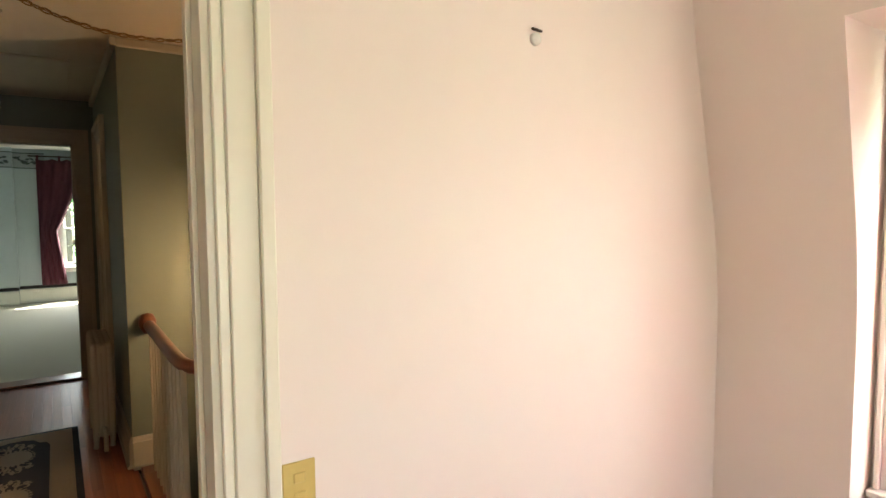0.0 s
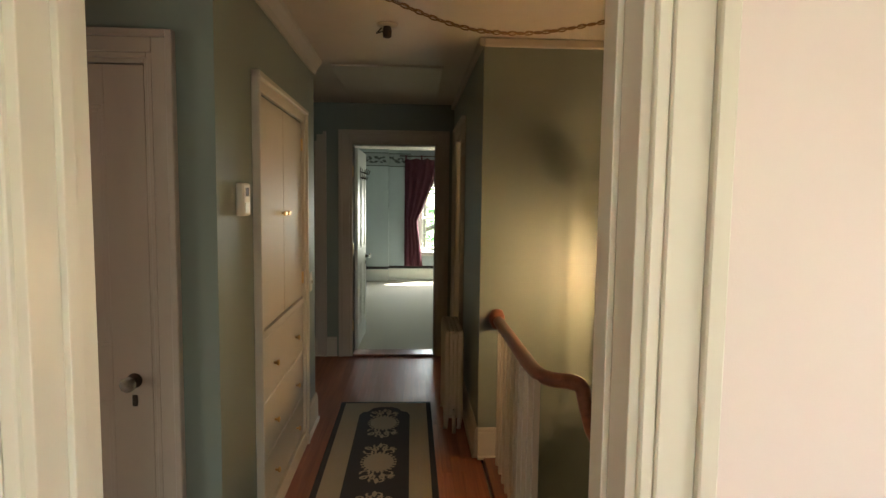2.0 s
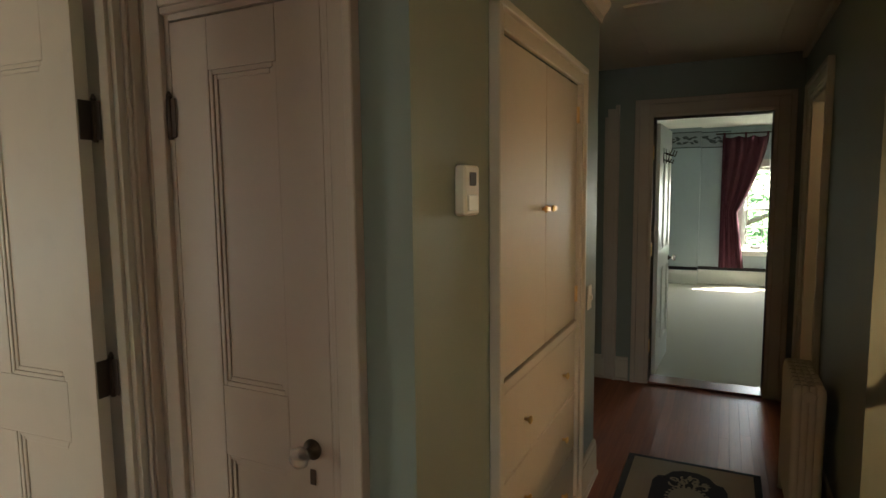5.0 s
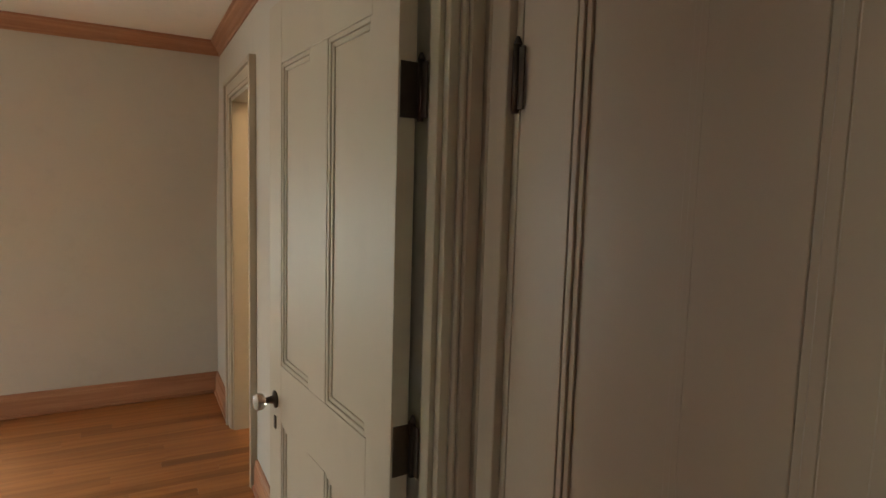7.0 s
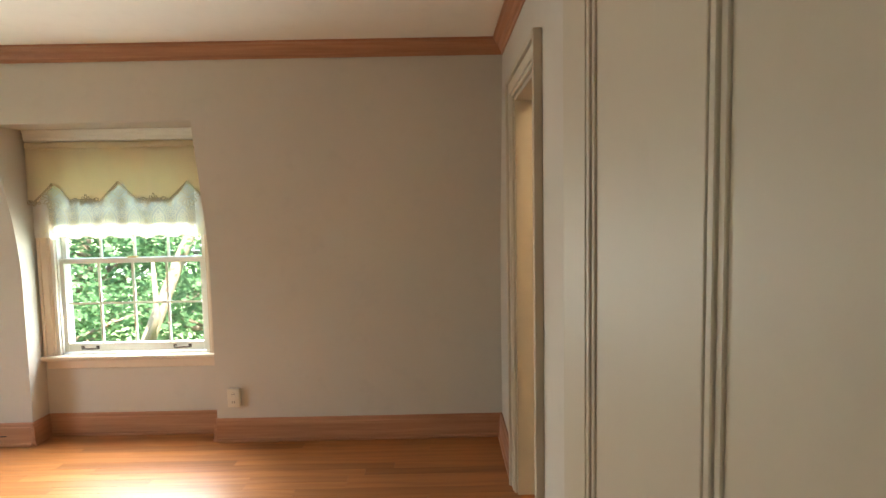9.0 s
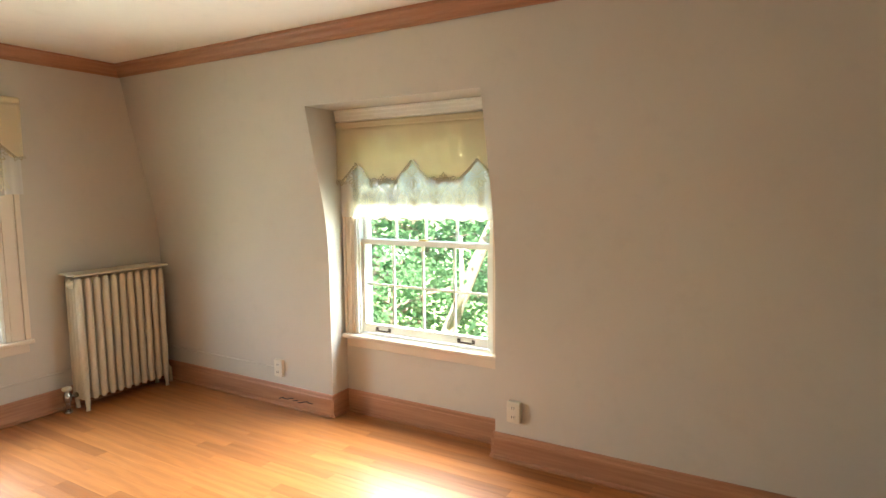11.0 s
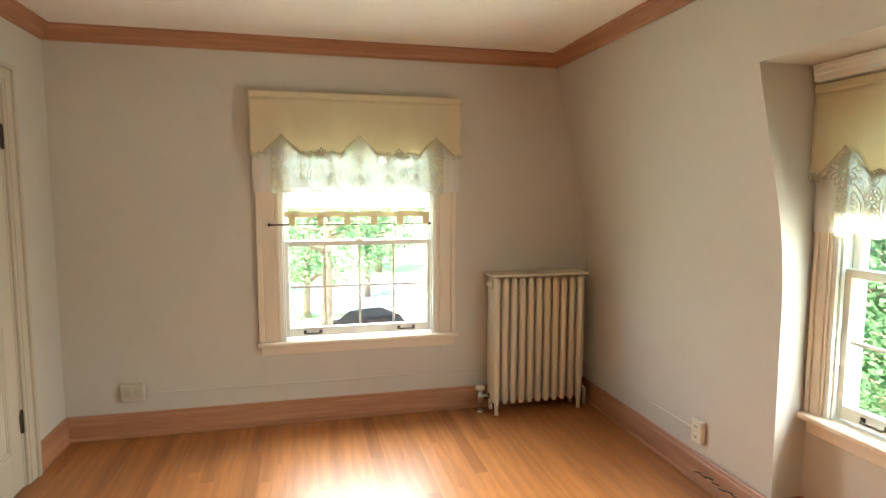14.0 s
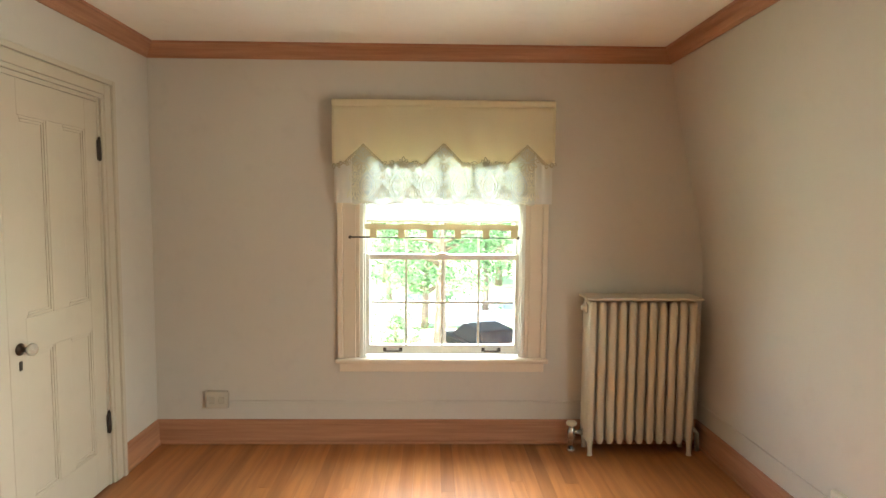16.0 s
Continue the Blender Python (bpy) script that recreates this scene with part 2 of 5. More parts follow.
class Mesh:
    """Collects boxes, prisms and tubes, then makes one object of them."""

    def __init__(self):
        self.v, self.f, self.mi, self.sm = [], [], [], []

    def add(self, verts, faces, mi=0, smooth=False):
        o = len(self.v)
        self.v += [tuple(p) for p in verts]
        self.f += [tuple(i + o for i in fc) for fc in faces]
        self.mi += [mi] * len(faces)
        self.sm += [smooth] * len(faces)
        return self

    def box(self, lo, hi, mi=0, ch=0.0):
        lo, hi = [min(a, b) for a, b in zip(lo, hi)], [max(a, b) for a, b in zip(lo, hi)]
        if ch:
            bm = bmesh.new()
            bmesh.ops.create_cube(bm, size=1)
            for p in bm.verts:
                p.co = [a + (c + 0.5) * (b - a) for a, b, c in zip(lo, hi, p.co)]
            bmesh.ops.bevel(bm, geom=bm.edges[:], offset=ch, segments=1, affect="EDGES")
            bm.verts.index_update()
            self.add([p.co[:] for p in bm.verts], [[q.index for q in fc.verts] for fc in bm.faces], mi)
            bm.free()
            return self
        v = [(x, y, z) for x in (lo[0], hi[0]) for y in (lo[1], hi[1]) for z in (lo[2], hi[2])]
        return self.add(v, [(0, 1, 3, 2), (4, 6, 7, 5), (0, 4, 5, 1), (2, 3, 7, 6), (0, 2, 6, 4), (1, 5, 7, 3)], mi)

    def prism(self, poly, axis, a, b, mi=0, smooth=False):
        """Extrudes a polygon along an axis; poly holds the other two coordinates in x, y, z order."""
        def put(p, c):
            q = list(p)
            q.insert(axis, c)
            return q
        n = len(poly)
        v = [put(p, a) for p in poly] + [put(p, b) for p in poly]
        f = [(i, (i + 1) % n, n + (i + 1) % n, n + i) for i in range(n)]
        self.add(v, f, mi, smooth)
        o = len(self.v) - 2 * n
        self.f += [tuple(o + i for i in reversed(range(n))), tuple(o + n + i for i in range(n))]
        self.mi += [mi, mi]
        self.sm += [False, False]
        return self

    def tube(self, pts, r, seg=10, mi=0, close=True, squash=1.0):
        """A round bar along points; r may be a list."""
        pts = [Vector(p) for p in pts]
        rs = r if isinstance(r, (list, tuple)) else [r] * len(pts)
        v, f = [], []
        up = None
        for i, p in enumerate(pts):
            d = (pts[min(i + 1, len(pts) - 1)] - pts[max(i - 1, 0)]).normalized()
            if up is None:
                up = d.orthogonal().normalized() if abs(d.z) > 0.8 else Vector((0, 0, 1))
            s = d.cross(up).normalized()
            up = s.cross(d).normalized()
            for k in range(seg):
                a = 2 * math.pi * k / seg
                v.append(p + (s * math.cos(a) * squash + up * math.sin(a)) * rs[i])
        for i in range(len(pts) - 1):
            for k in range(seg):
                k2 = (k + 1) % seg
                f.append((i * seg + k, i * seg + k2, (i + 1) * seg + k2, (i + 1) * seg + k))
        self.add(v, f, mi, True)
        if close:
            o = len(self.v) - len(v)
            self.f += [tuple(o + k for k in reversed(range(seg))), tuple(o + len(v) - seg + k for k in range(seg))]
            self.mi += [mi, mi]
            self.sm += [False, False]
        return self

    def lathe(self, prof, at, axis="z", seg=16, mi=0):
        """Turns (radius, height) pairs about an axis through the point."""
        v, f = [], []
        for r, h in prof:
            for k in range(seg):
                a = 2 * math.pi * k / seg
                c, s = r * math.cos(a), r * math.sin(a)
                p = {"z": (c, s, h), "x": (h, c, s), "y": (c, h, s)}[axis]
                v.append((at[0] + p[0], at[1] + p[1], at[2] + p[2]))
        for i in range(len(prof) - 1):
            for k in range(seg):
                k2 = (k + 1) % seg
                f.append((i * seg + k, i * seg + k2, (i + 1) * seg + k2, (i + 1) * seg + k))
        return self.add(v, f, mi, True)

    def ob(self, name, mats, parent=None, bevel=0.0):
        me = bpy.data.meshes.new(name)
        me.from_pydata(self.v, [], self.f)
        for m in mats if isinstance(mats, (list, tuple)) else [mats]:
            me.materials.append(m)
        me.polygons.foreach_set("material_index", self.mi)
        me.polygons.foreach_set("use_smooth", self.sm)
        bm = bmesh.new()
        bm.from_mesh(me)
        bmesh.ops.recalc_face_normals(bm, faces=bm.faces)
        bm.to_mesh(me)
        bm.free()
        o = new(name, me)
        if parent:
            o.parent = parent
        if bevel:
            b = o.modifiers.new("bevel", "BEVEL")
            b.width, b.segments, b.limit_method = bevel, 2, "ANGLE"
        return o


def empty(name, m, label, category, group=""):
    e = new(name)
    e.matrix_basis = m
    return tagged(e, label, category, group)


def struct(ob, label=""):
    return tagged(ob, label, kind="structure")

# ---- plan, in metres ----
XW, XE, YN, YS = -2.58, 2.23, -1.65, -5.05         # bedroom with wooden floor
CE, HC = 2.45, 2.42                                # ceilings: rooms, hall
DX0, DX1, DTOP = -0.735, 0.457, 2.03               # dormer recess
NOOKW, HS, HN, HEND = -2.62, -0.72, 0.33, -6.19    # hall walls
PX, PXH = -1.49, -1.66                             # pink wall, room side and hall side
SWX = -3.92                                        # stair wall
PN = 2.10                                          # pink room's north wall


def mansard(base, s, top=CE):
    """Section of an eaves wall: upright, then leaning in. s: +1 when the room lies to +y."""
    return [(base, 0), (base, 1.0)] + [(base + s * 0.082 * (k / 12) ** 2, 1.0 + 0.6 * k / 12) for k in range(1, 13)] + [
        (base + s * 0.18, 2.03), (base + s * 0.262, top + 0.02)]


def mansard_y(base, s, z):
    p = mansard(base, s)
    for (y0, z0), (y1, z1) in zip(p, p[1:]):
        if z <= z1:
            return y0 + (y1 - y0) * (z - z0) / (z1 - z0)
    return p[-1][0]


def eaves_wall(name, x0, x1, base, s, d0, d1, mat, label):
    """Leaning wall with a dormer recess and the window wall at its back."""
    back, win = base - s * 0.30, base - s * 0.16
    m = Mesh()
    sec = mansard(base, s) + [(back, CE + 0.02), (back, 0)]
    for a, b in ((x0, d0), (d1, x1)):
        m.prism(sec, 0, a, b)
    upper = [(mansard_y(base, s, DTOP), DTOP), mansard(base, s)[-1], (back, CE + 0.02), (back, DTOP)]
    m.prism(upper, 0, d0, d1)
    c = (d0 + d1) / 2
    for lo, hi in (((d0, 0), (d1, 0.55)), ((d0, 1.84), (d1, DTOP)), ((d0, 0.55), (c - 0.51, 1.84)), ((c + 0.51, 0.55), (d1, 1.84))):
        m.box((lo[0], back, lo[1]), (hi[0], win, hi[1]))
    return struct(m.ob(name, mat), label)


def wall(name, axis, at, thick, span, top, holes, mat, label="", z0=0.0):
    """A wall along an axis with rectangular openings (a, b, bottom, top)."""
    m = Mesh()

    def part(a, b, lo, hi):
        if b - a > 1e-4 and hi - lo > 1e-4:
            if axis == "x":
                m.box((a, at, lo), (b, at + thick, hi))
            else:
                m.box((at, a, lo), (at + thick, b, hi))
    cur = span[0]
    for a, b, lo, hi in sorted(holes):
        part(cur, a, z0, top)
        part(a, b, z0, lo)
        part(a, b, hi, top)
        cur = b
    part(cur, span[1], z0, top)
    return struct(m.ob(name, mat), label)


eaves_wall("wall_south", XW - 0.1, XE + 0.02, YS, 1, DX0, DX1, GREIGE, "greige painted eaves wall leaning in above knee height with dormer")
wall("wall_east", "y", XE, 0.16, (YS - 0.3, YN + 0.12), CE, [(-3.94, -2.91, 0.55, 1.84)], GREIGE, "greige painted wall with a sash window")
wall("wall_west", "y", XW - 0.12, 0.12, (YS, YN), CE, [(-4.30, -3.62, 0, 2.03)], GREIGE, "greige painted wall with a bathroom doorway")
wall("wall_north", "x", YN, 0.12, (-2.74, XE), CE, [(-2.56, -1.77, 0, 2.05), (0.985, 1.705, 0, 2.03)], GREIGE, "greige painted wall with two doorways")
struct(Mesh().box((XW - 0.2, YS - 0.32, CE), (XE + 0.2, YN + 0.06, CE + 0.12)).ob("ceiling", CEIL), "cream painted plaster ceiling")
# closed spaces behind the openings
wall("wall_closet_back", "x", -0.97, 0.06, (PXH, 2.45), CE, [], PINK, "plain wall closing the closet")
wall("wall_bath_back", "y", -3.9, 0.1, (-5.2, -1.7), CE, [], CREAM, "plain bathroom wall")
wall("wall_bath_side", "x", -5.2, 0.1, (-3.9, XW - 0.12), CE, [], CREAM, "plain bathroom wall")
wall("wall_bath_side", "x", -1.8, 0.1, (-3.9, XW - 0.12), CE, [], CREAM, "plain bathroom wall")
struct(Mesh().box((-3.9, -5.1, CE), (XW - 0.12, -1.7, CE + 0.1)).ob("ceiling_bath", CEIL), "white bathroom ceiling")

# hall
wall("wall_nook_west", "y", NOOKW - 0.10, 0.10, (YN + 0.12, HS), HC, [(-1.44, -0.93, 0, 1.97)], GREEN, "sage green wall beside the closet door")
wall("wall_hall_south", "x", HS - 0.10, 0.10, (-4.56, NOOKW - 0.10), HC, [(-4.10, -3.13, 0.08, 1.985)], GREEN, "sage green hall wall with built-in cupboard")
wall("wall_recess_side", "y", -4.56, 0.10, (-1.06, HS - 0.10), HC, [], GREEN, "sage green recess wall")
wall("wall_recess_back", "x", -1.16, 0.10, (-6.35, -4.46), HC, [(-5.75, -4.95, 0, 2.03)], GREEN, "sage green recess wall with a door")
wall("wall_hall_end", "y", HEND - 0.14, 0.14, (-1.06, HN + 0.14), HC, [(-0.63, 0.155, 0, 2.04)], GREEN, "sage green end wall with a doorway")
wall("wall_hall_north", "x", HN, 0.12, (HEND, SWX), HC, [(-5.80, -5.08, 0, 2.05)], GREEN, "sage green hall wall with bathroom doorway")
wall("wall_stair_west", "y", SWX - 0.12, 0.12, (HN + 0.12, 2.2), HC, [], GREEN, "sage green stairwell wall", -2.8)
wall("wall_stair_north", "x", 2.12, 0.12, (SWX, PXH), HC, [], GREEN, "sage green stairwell wall", -2.8)
wall("wall_nook_east", "y", PXH - 0.004, 0.05, (YN + 0.12, -0.63), HC, [], GREEN, "sage green wall beside the doorway")
wall("wall_stair_east", "y", PXH - 0.004, 0.05, (0.285, 2.12), HC, [], GREEN, "sage green stairwell wall", -2.8)
wall("wall_under_hall", "x", HN + 0.02, 0.08, (SWX, PXH), -0.03, [], GREEN, "plain wall below the landing", -2.8)
wall("wall_closet_inner", "y", -3.2, 0.05, (-1.6, HS - 0.1), HC, [], CREAM, "plain closet wall")
wall("wall_cupboard_inner", "x", -1.3, 0.05, (-4.5, -3.15), HC, [], CREAM, "plain cupboard wall")
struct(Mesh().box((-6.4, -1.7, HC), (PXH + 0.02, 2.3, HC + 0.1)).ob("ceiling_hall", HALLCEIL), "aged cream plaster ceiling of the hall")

# pink room
PD0, PD1 = -0.63, 0.285
wall("wall_pink", "y", PXH + 0.046, PX - PXH - 0.046, (-0.97, PN + 0.3), CE, [(PD0, PD1, 0, 2.05)], PINK, "pale pink painted wall with a doorway")
eaves_wall("wall_pink_north", PX, 2.35, PN, -1, -1.03, 0.17, PINK, "pale pink eaves wall with a dormer window")
wall("wall_pink_east", "y", 2.25, 0.16, (-0.97, PN + 0.3), CE, [(0.2, 1.2, 0.55, 1.84)], PINK, "pale pink wall with a window")
struct(Mesh().box((PXH + 0.05, -0.97, CE), (2.4, PN + 0.3, CE + 0.1)).ob("ceiling_pink", CEIL), "white ceiling of the pink room")
struct(Mesh().box((PXH + 0.05, -0.97, -0.1), (2.4, PN + 0.3, 0)).ob("floor_pink", REDOAK), "brown wooden floor of the pink room")

# far bedroom
FX = -11.6
wall("wall_far_west", "y", FX - 0.16, 0.16, (-1.4, 2.6), CE, [(0.11, 1.11, 0.55, 1.84)], BLUE, "pale blue wall with a window")
struct(Mesh().box((FX, -1.32, 0), (FX + 0.16, -0.50, CE)).ob("wall_chimney_breast", BLUE), "pale blue chimney breast")
wall("wall_far_south", "x", -1.44, 0.12, (FX, HEND - 0.14), CE, [], BLUE, "pale blue bedroom wall")
wall("wall_far_north", "x", 2.5, 0.12, (FX, HEND - 0.14), CE, [], BLUE, "pale blue bedroom wall")
wall("wall_far_east", "y", HEND - 0.20, 0.055, (-1.4, 2.5), CE, [(-0.63, 0.155, 0, 2.04)], BLUE, "pale blue bedroom wall with the doorway")
struct(Mesh().box((FX - 0.1, -1.44, CE), (HEND - 0.14, 2.6, CE + 0.1)).ob("ceiling_far", CEIL), "white bedroom ceiling")
struct(Mesh().box((FX - 0.1, -1.44, -0.1), (HEND - 0.12, 2.6, 0.004)).ob("carpet_floor", CARPET), "cream fitted carpet")
# bathroom off the hall
wall("wall_hallbath", "x", 2.0, 0.1, (HEND, SWX - 0.12), HC, [], CREAM, "plain bathroom wall")
struct(Mesh().box((HEND, HN + 0.12, -0.1), (SWX - 0.12, 2.1, 0.004)).ob("floor_hallbath", CREAM), "pale bathroom floor")
struct(Mesh().box((-12.0, -5.5, 2.58), (2.6, 2.75, 2.7)).ob("roof", CEIL), "roof slab closing the house")
struct(Mesh().box((XW - 1.4, YS - 0.28, -0.14), (XE + 0.1, YN + 0.13, -0.022)).ob("floor", BLACK), "varnished oak strip floor")
struct(Mesh().box((HEND - 0.14, -1.62, -0.16), (PXH + 0.05, HN + 0.02, -0.022)).box((HEND, HN + 0.02, -0.16), (SWX, HN + 0.12, -0.022)).ob("floor_hall", BLACK), "red-brown varnished strip floor of the hall")
struct(Mesh().box((SWX - 0.2, -0.2, -2.9), (PXH + 0.1, 2.3, -2.8)).ob("floor_below", REDOAK), "dark floor at the foot of the stairs")
struct(Mesh().box((-6.3, -2.0, -0.16), (-3.0, -1.5, -0.01)).ob("floor_recess", REDOAK), "floor behind the recess door")

# ---- trim ----


def crown(name, loop, z, h, out, mats, label):
    """Moulding round a room along a loop of corners given anticlockwise."""
    prof = [(0, 0), (0.012, 0), (0.016, 0.2), (0.03, 0.28), (0.045, 0.5), (0.075, 0.68), (0.085, 0.8), (0.1, 0.84), (0.1, 1.0), (0, 1.0)]
    prof = [(o * out / 0.1, zz * h) for o, zz in prof]
    n = len(loop)
    for i in range(n):
        p0, p, q, q1 = (Vector(loop[k % n]) for k in (i - 1, i, i + 1, i + 2))
        d = (q - p).normalized()
        nrm = Vector((-d.y, d.x))

        def corner(a, b, c):
            n1 = Vector((-(b - a).normalized().y, (b - a).normalized().x))
            n2 = Vector((-(c - b).normalized().y, (c - b).normalized().x))
            return (n1 + n2) / (1 + n1.dot(n2))
        ca, cb = corner(p0, p, q), corner(p, q, q1)
        m = Mesh()
        v = [(*(p + ca * o), z + zz) for o, zz in prof] + [(*(q + cb * o), z + zz) for o, zz in prof]
        k = len(prof)
        m.add(v, [(j, (j + 1) % k, k + (j + 1) % k, k + j) for j in range(k)])
        struct(m.ob(name, mats[0] if abs(d.x) > 0.5 else mats[1]), label)


crown("crown_trim", [(XW, YS + 0.25), (XE, YS + 0.25), (XE, YN), (XW, YN)], 2.362, CE - 2.362, 0.06, (TRIMX, TRIMY), "stained fir crown moulding")


def skirting(name, a, b, side, h, mat, label, cap=True):
    """A skirting board with a moulded cap and a shoe, from a to b; side: the way into the room."""
    a, b, s = Vector(a), Vector(b), Vector(side)
    prof = [(0, 0.004), (0.030, 0.004), (0.030, 0.018), (0.020, 0.026), (0.018, h - 0.03), (0.014, h - 0.024), (0.013, h - 0.008), (0.008, h), (0, h)]
    v = [(*(a + s * o), z) for o, z in prof] + [(*(b + s * o), z) for o, z in prof]
    k = len(prof)
    m = Mesh().add(v, [(j, (j + 1) % k, k + (j + 1) % k, k + j) for j in range(k)])
    m.add(v, [tuple(range(k)), tuple(range(2 * k - 1, k - 1, -1))])
    return struct(m.ob(name, mat), label)


W = YS - 0.16                                        # window wall of the dormer
for a, b, s, m in (((XE, YN), (XE, YS), (-1, 0), TRIMY), ((XW, YS), (DX0, YS), (0, 1), TRIMX), ((DX1, YS), (XE, YS), (0, 1), TRIMX),
                   ((DX0, W), (DX1, W), (0, 1), TRIMX), ((DX0, YS + 0.018), (DX0, W), (1, 0), TRIMY), ((DX1, YS + 0.018), (DX1, W), (-1, 0), TRIMY),
                   ((1.81, YN), (XE, YN), (0, -1), TRIMX), ((-1.66, YN), (0.87, YN), (0, -1), TRIMX), ((XW, -3.50), (XW, YN), (1, 0), TRIMY),
                   ((XW, YS), (XW, -4.42), (1, 0), TRIMY)):
    skirting("baseboard", a, b, s, 0.155, m, "stained fir baseboard")
for a, b, s in (((NOOKW, -0.835), (NOOKW, HS + 0.02), (1, 0)), ((-3.04, HS), (NOOKW + 0.02, HS), (0, 1)), ((-4.56, HS), (-4.19, HS), (0, 1)),
                ((HEND, -1.06), (HEND, -0.78), (1, 0)), ((SWX, HN), (-5.0, HN), (0, -1)), ((SWX, HN), (SWX, HN + 0.11), (1, 0))):
    skirting("baseboard_hall", a, b, s, 0.19, CREAM, "cream painted tall baseboard")
skirting("baseboard_pink", (PX, 0.39), (PX, PN), (1, 0), 0.19, WHITE, "white painted baseboard")
for a, b, s in (((FX + 0.16, -1.32), (FX + 0.16, -0.50), (1, 0)), ((FX, -0.50), (FX, 2.5), (1, 0)), ((FX, -1.32), (HEND - 0.2, -1.32), (0, 1))):
    skirting("baseboard_far", a, b, s, 0.22, WHITE, "white painted baseboard")
    st = skirting("stripe_trim", (a[0] + s[0] * 0.001, a[1] + s[1] * 0.001), (b[0] + s[0] * 0.001, b[1] + s[1] * 0.001), s, 0.05, BLACK, "black painted stripe above the baseboard")
    st.location.z = 0.225
for a, b in (((-4.56, HS), (NOOKW, HS)), ((NOOKW, HS), (NOOKW, YN + 0.12))):
    d = (Vector(b) - Vector(a)).normalized()
    nn = Vector((-d.y, d.x))
    prof = [(0, 0), (0.012, 0), (0.02, 0.03), (0.05, 0.07), (0.055, 0.09), (0, 0.09)]
    m = Mesh()
    v = [(*(Vector(p) + nn * o), HC - 0.092 + z) for p in (a, b) for o, z in prof]
    m.add(v, [(j, (j + 1) % 6, 6 + (j + 1) % 6, 6 + j) for j in range(6)] + [(0, 1, 2, 3, 4, 5), (11, 10, 9, 8, 7, 6)])
    struct(m.ob("crown_hall", CREAM), "cream painted crown moulding")
struct(Mesh().box((SWX, HN + 0.0, HC - 0.05), (SWX + 0.03, 2.1, HC - 0.002)).box((HEND + 0.01, HN - 0.03, HC - 0.05), (SWX + 0.03, HN, HC - 0.002)).ob("crown_stair", CREAM, bevel=0.008), "cream painted crown moulding")


def casing(name, plane, at, out, a, b, top, mat, w=0.105, label="painted door casing", sides=(1, 1), head=True):
    """Door casing of flat board, inner bead and back band. plane: the axis across the wall; out: sign into the room."""
    m = Mesh()

    def bar(u0, u1, z0, z1, d):
        if plane == "x":
            m.box((at, u0, z0), (at + out * d, u1, z1), 0, 0.003)
        else:
            m.box((u0, at, z0), (u1, at + out * d, z1), 0, 0.003)
    for s, on in ((-1, sides[0]), (1, sides[1])):
        if on:
            e = a if s < 0 else b
            for f0, f1, d in ((0, 0.2, 0.016), (0.2, 0.74, 0.021), (0.74, 1, 0.034)):
                bar(*sorted((e + s * w * f0, e + s * w * f1)), 0.0, top + (w * f1), d)
    if head:
        for f0, f1, d in ((0, 0.2, 0.016), (0.2, 0.74, 0.021), (0.74, 1, 0.034)):
            bar(a - (w * f0 if sides[0] else 0), b + (w * f0 if sides[1] else 0), top + w * f0, top + w * f1, d)
    return struct(m.ob(name, mat), label)


def lining(name, axis, lo, hi, a, b, top, mat, stop=None):
    """Jambs and head inside a door opening, with a stop bead."""
    m = Mesh()

    def bx(u0, u1, z0, z1, p0=lo, p1=hi):
        if axis == "x":
            m.box((p0, u0, z0), (p1, u1, z1))
        else:
            m.box((u0, p0, z0), (u1, p1, z1))
    t = 0.02
    bx(a, a + t, 0, top)
    bx(b - t, b, 0, top)
    bx(a + t, b - t, top - t, top)
    if stop is not None:
        bx(a + t, a + t + 0.012, 0, top - t, stop, stop + 0.035)
        bx(b - t - 0.012, b - t, 0, top - t, stop, stop + 0.035)
    return struct(m.ob(name, mat, bevel=0.002), "painted door lining")


casing("trim_door_1", "y", YN, -1, 0.985, 1.705, 2.03, CREAM, label="cream painted closet door casing")
lining("jamb_1", "y", YN - 0.002, YN + 0.118, 0.985, 1.705, 2.03, CREAM)
casing("trim_door_2", "y", YN + 0.12, 1, -2.56, -1.77, 2.05, TAN, 0.055, label="beige painted doorway casing")
casing("trim_door_2", "y", YN, -1, -2.56, -1.77, 2.05, CREAM, 0.1, label="cream painted doorway casing", sides=(0, 1))
lining("jamb_2", "y", YN - 0.002, YN + 0.122, -2.56, -1.77, 2.05, CREAM, YN + 0.07)
casing("trim_door_3", "x", XW, 1, -4.30, -3.62, 2.03, CREAM, label="cream painted bathroom door casing")
lining("jamb_3", "x", XW - 0.122, XW + 0.002, -4.30, -3.62, 2.03, CREAM)
casing("trim_closet", "x", NOOKW, 1, -1.44, -0.93, 1.965, TAN, 0.088, label="beige painted closet casing", sides=(0, 1))
lining("jamb_closet", "x", NOOKW - 0.10, NOOKW + 0.002, -1.445, -0.925, 1.97, TAN)
struct(Mesh().box((NOOKW, -1.494, 0), (NOOKW + 0.018, -1.442, 2.05), 0, 0.002).ob("trim_closet", TAN), "beige painted closet casing")
casing("trim_end", "x", HEND, 1, -0.63, 0.155, 2.04, TAN, 0.13, label="beige painted casing of the end doorway")
lining("jamb_end", "x", HEND - 0.2, HEND + 0.002, -0.65, 0.175, 2.06, TAN)
casing("trim_recess", "x", HEND, 1, -1.06, -0.985, 2.04, TAN, 0.11, label="beige painted casing strip with plinth", sides=(0, 1), head=False)
casing("trim_recess_door", "y", -1.06, 1, -5.75, -4.95, 2.03, TAN, 0.1, label="beige painted door casing")
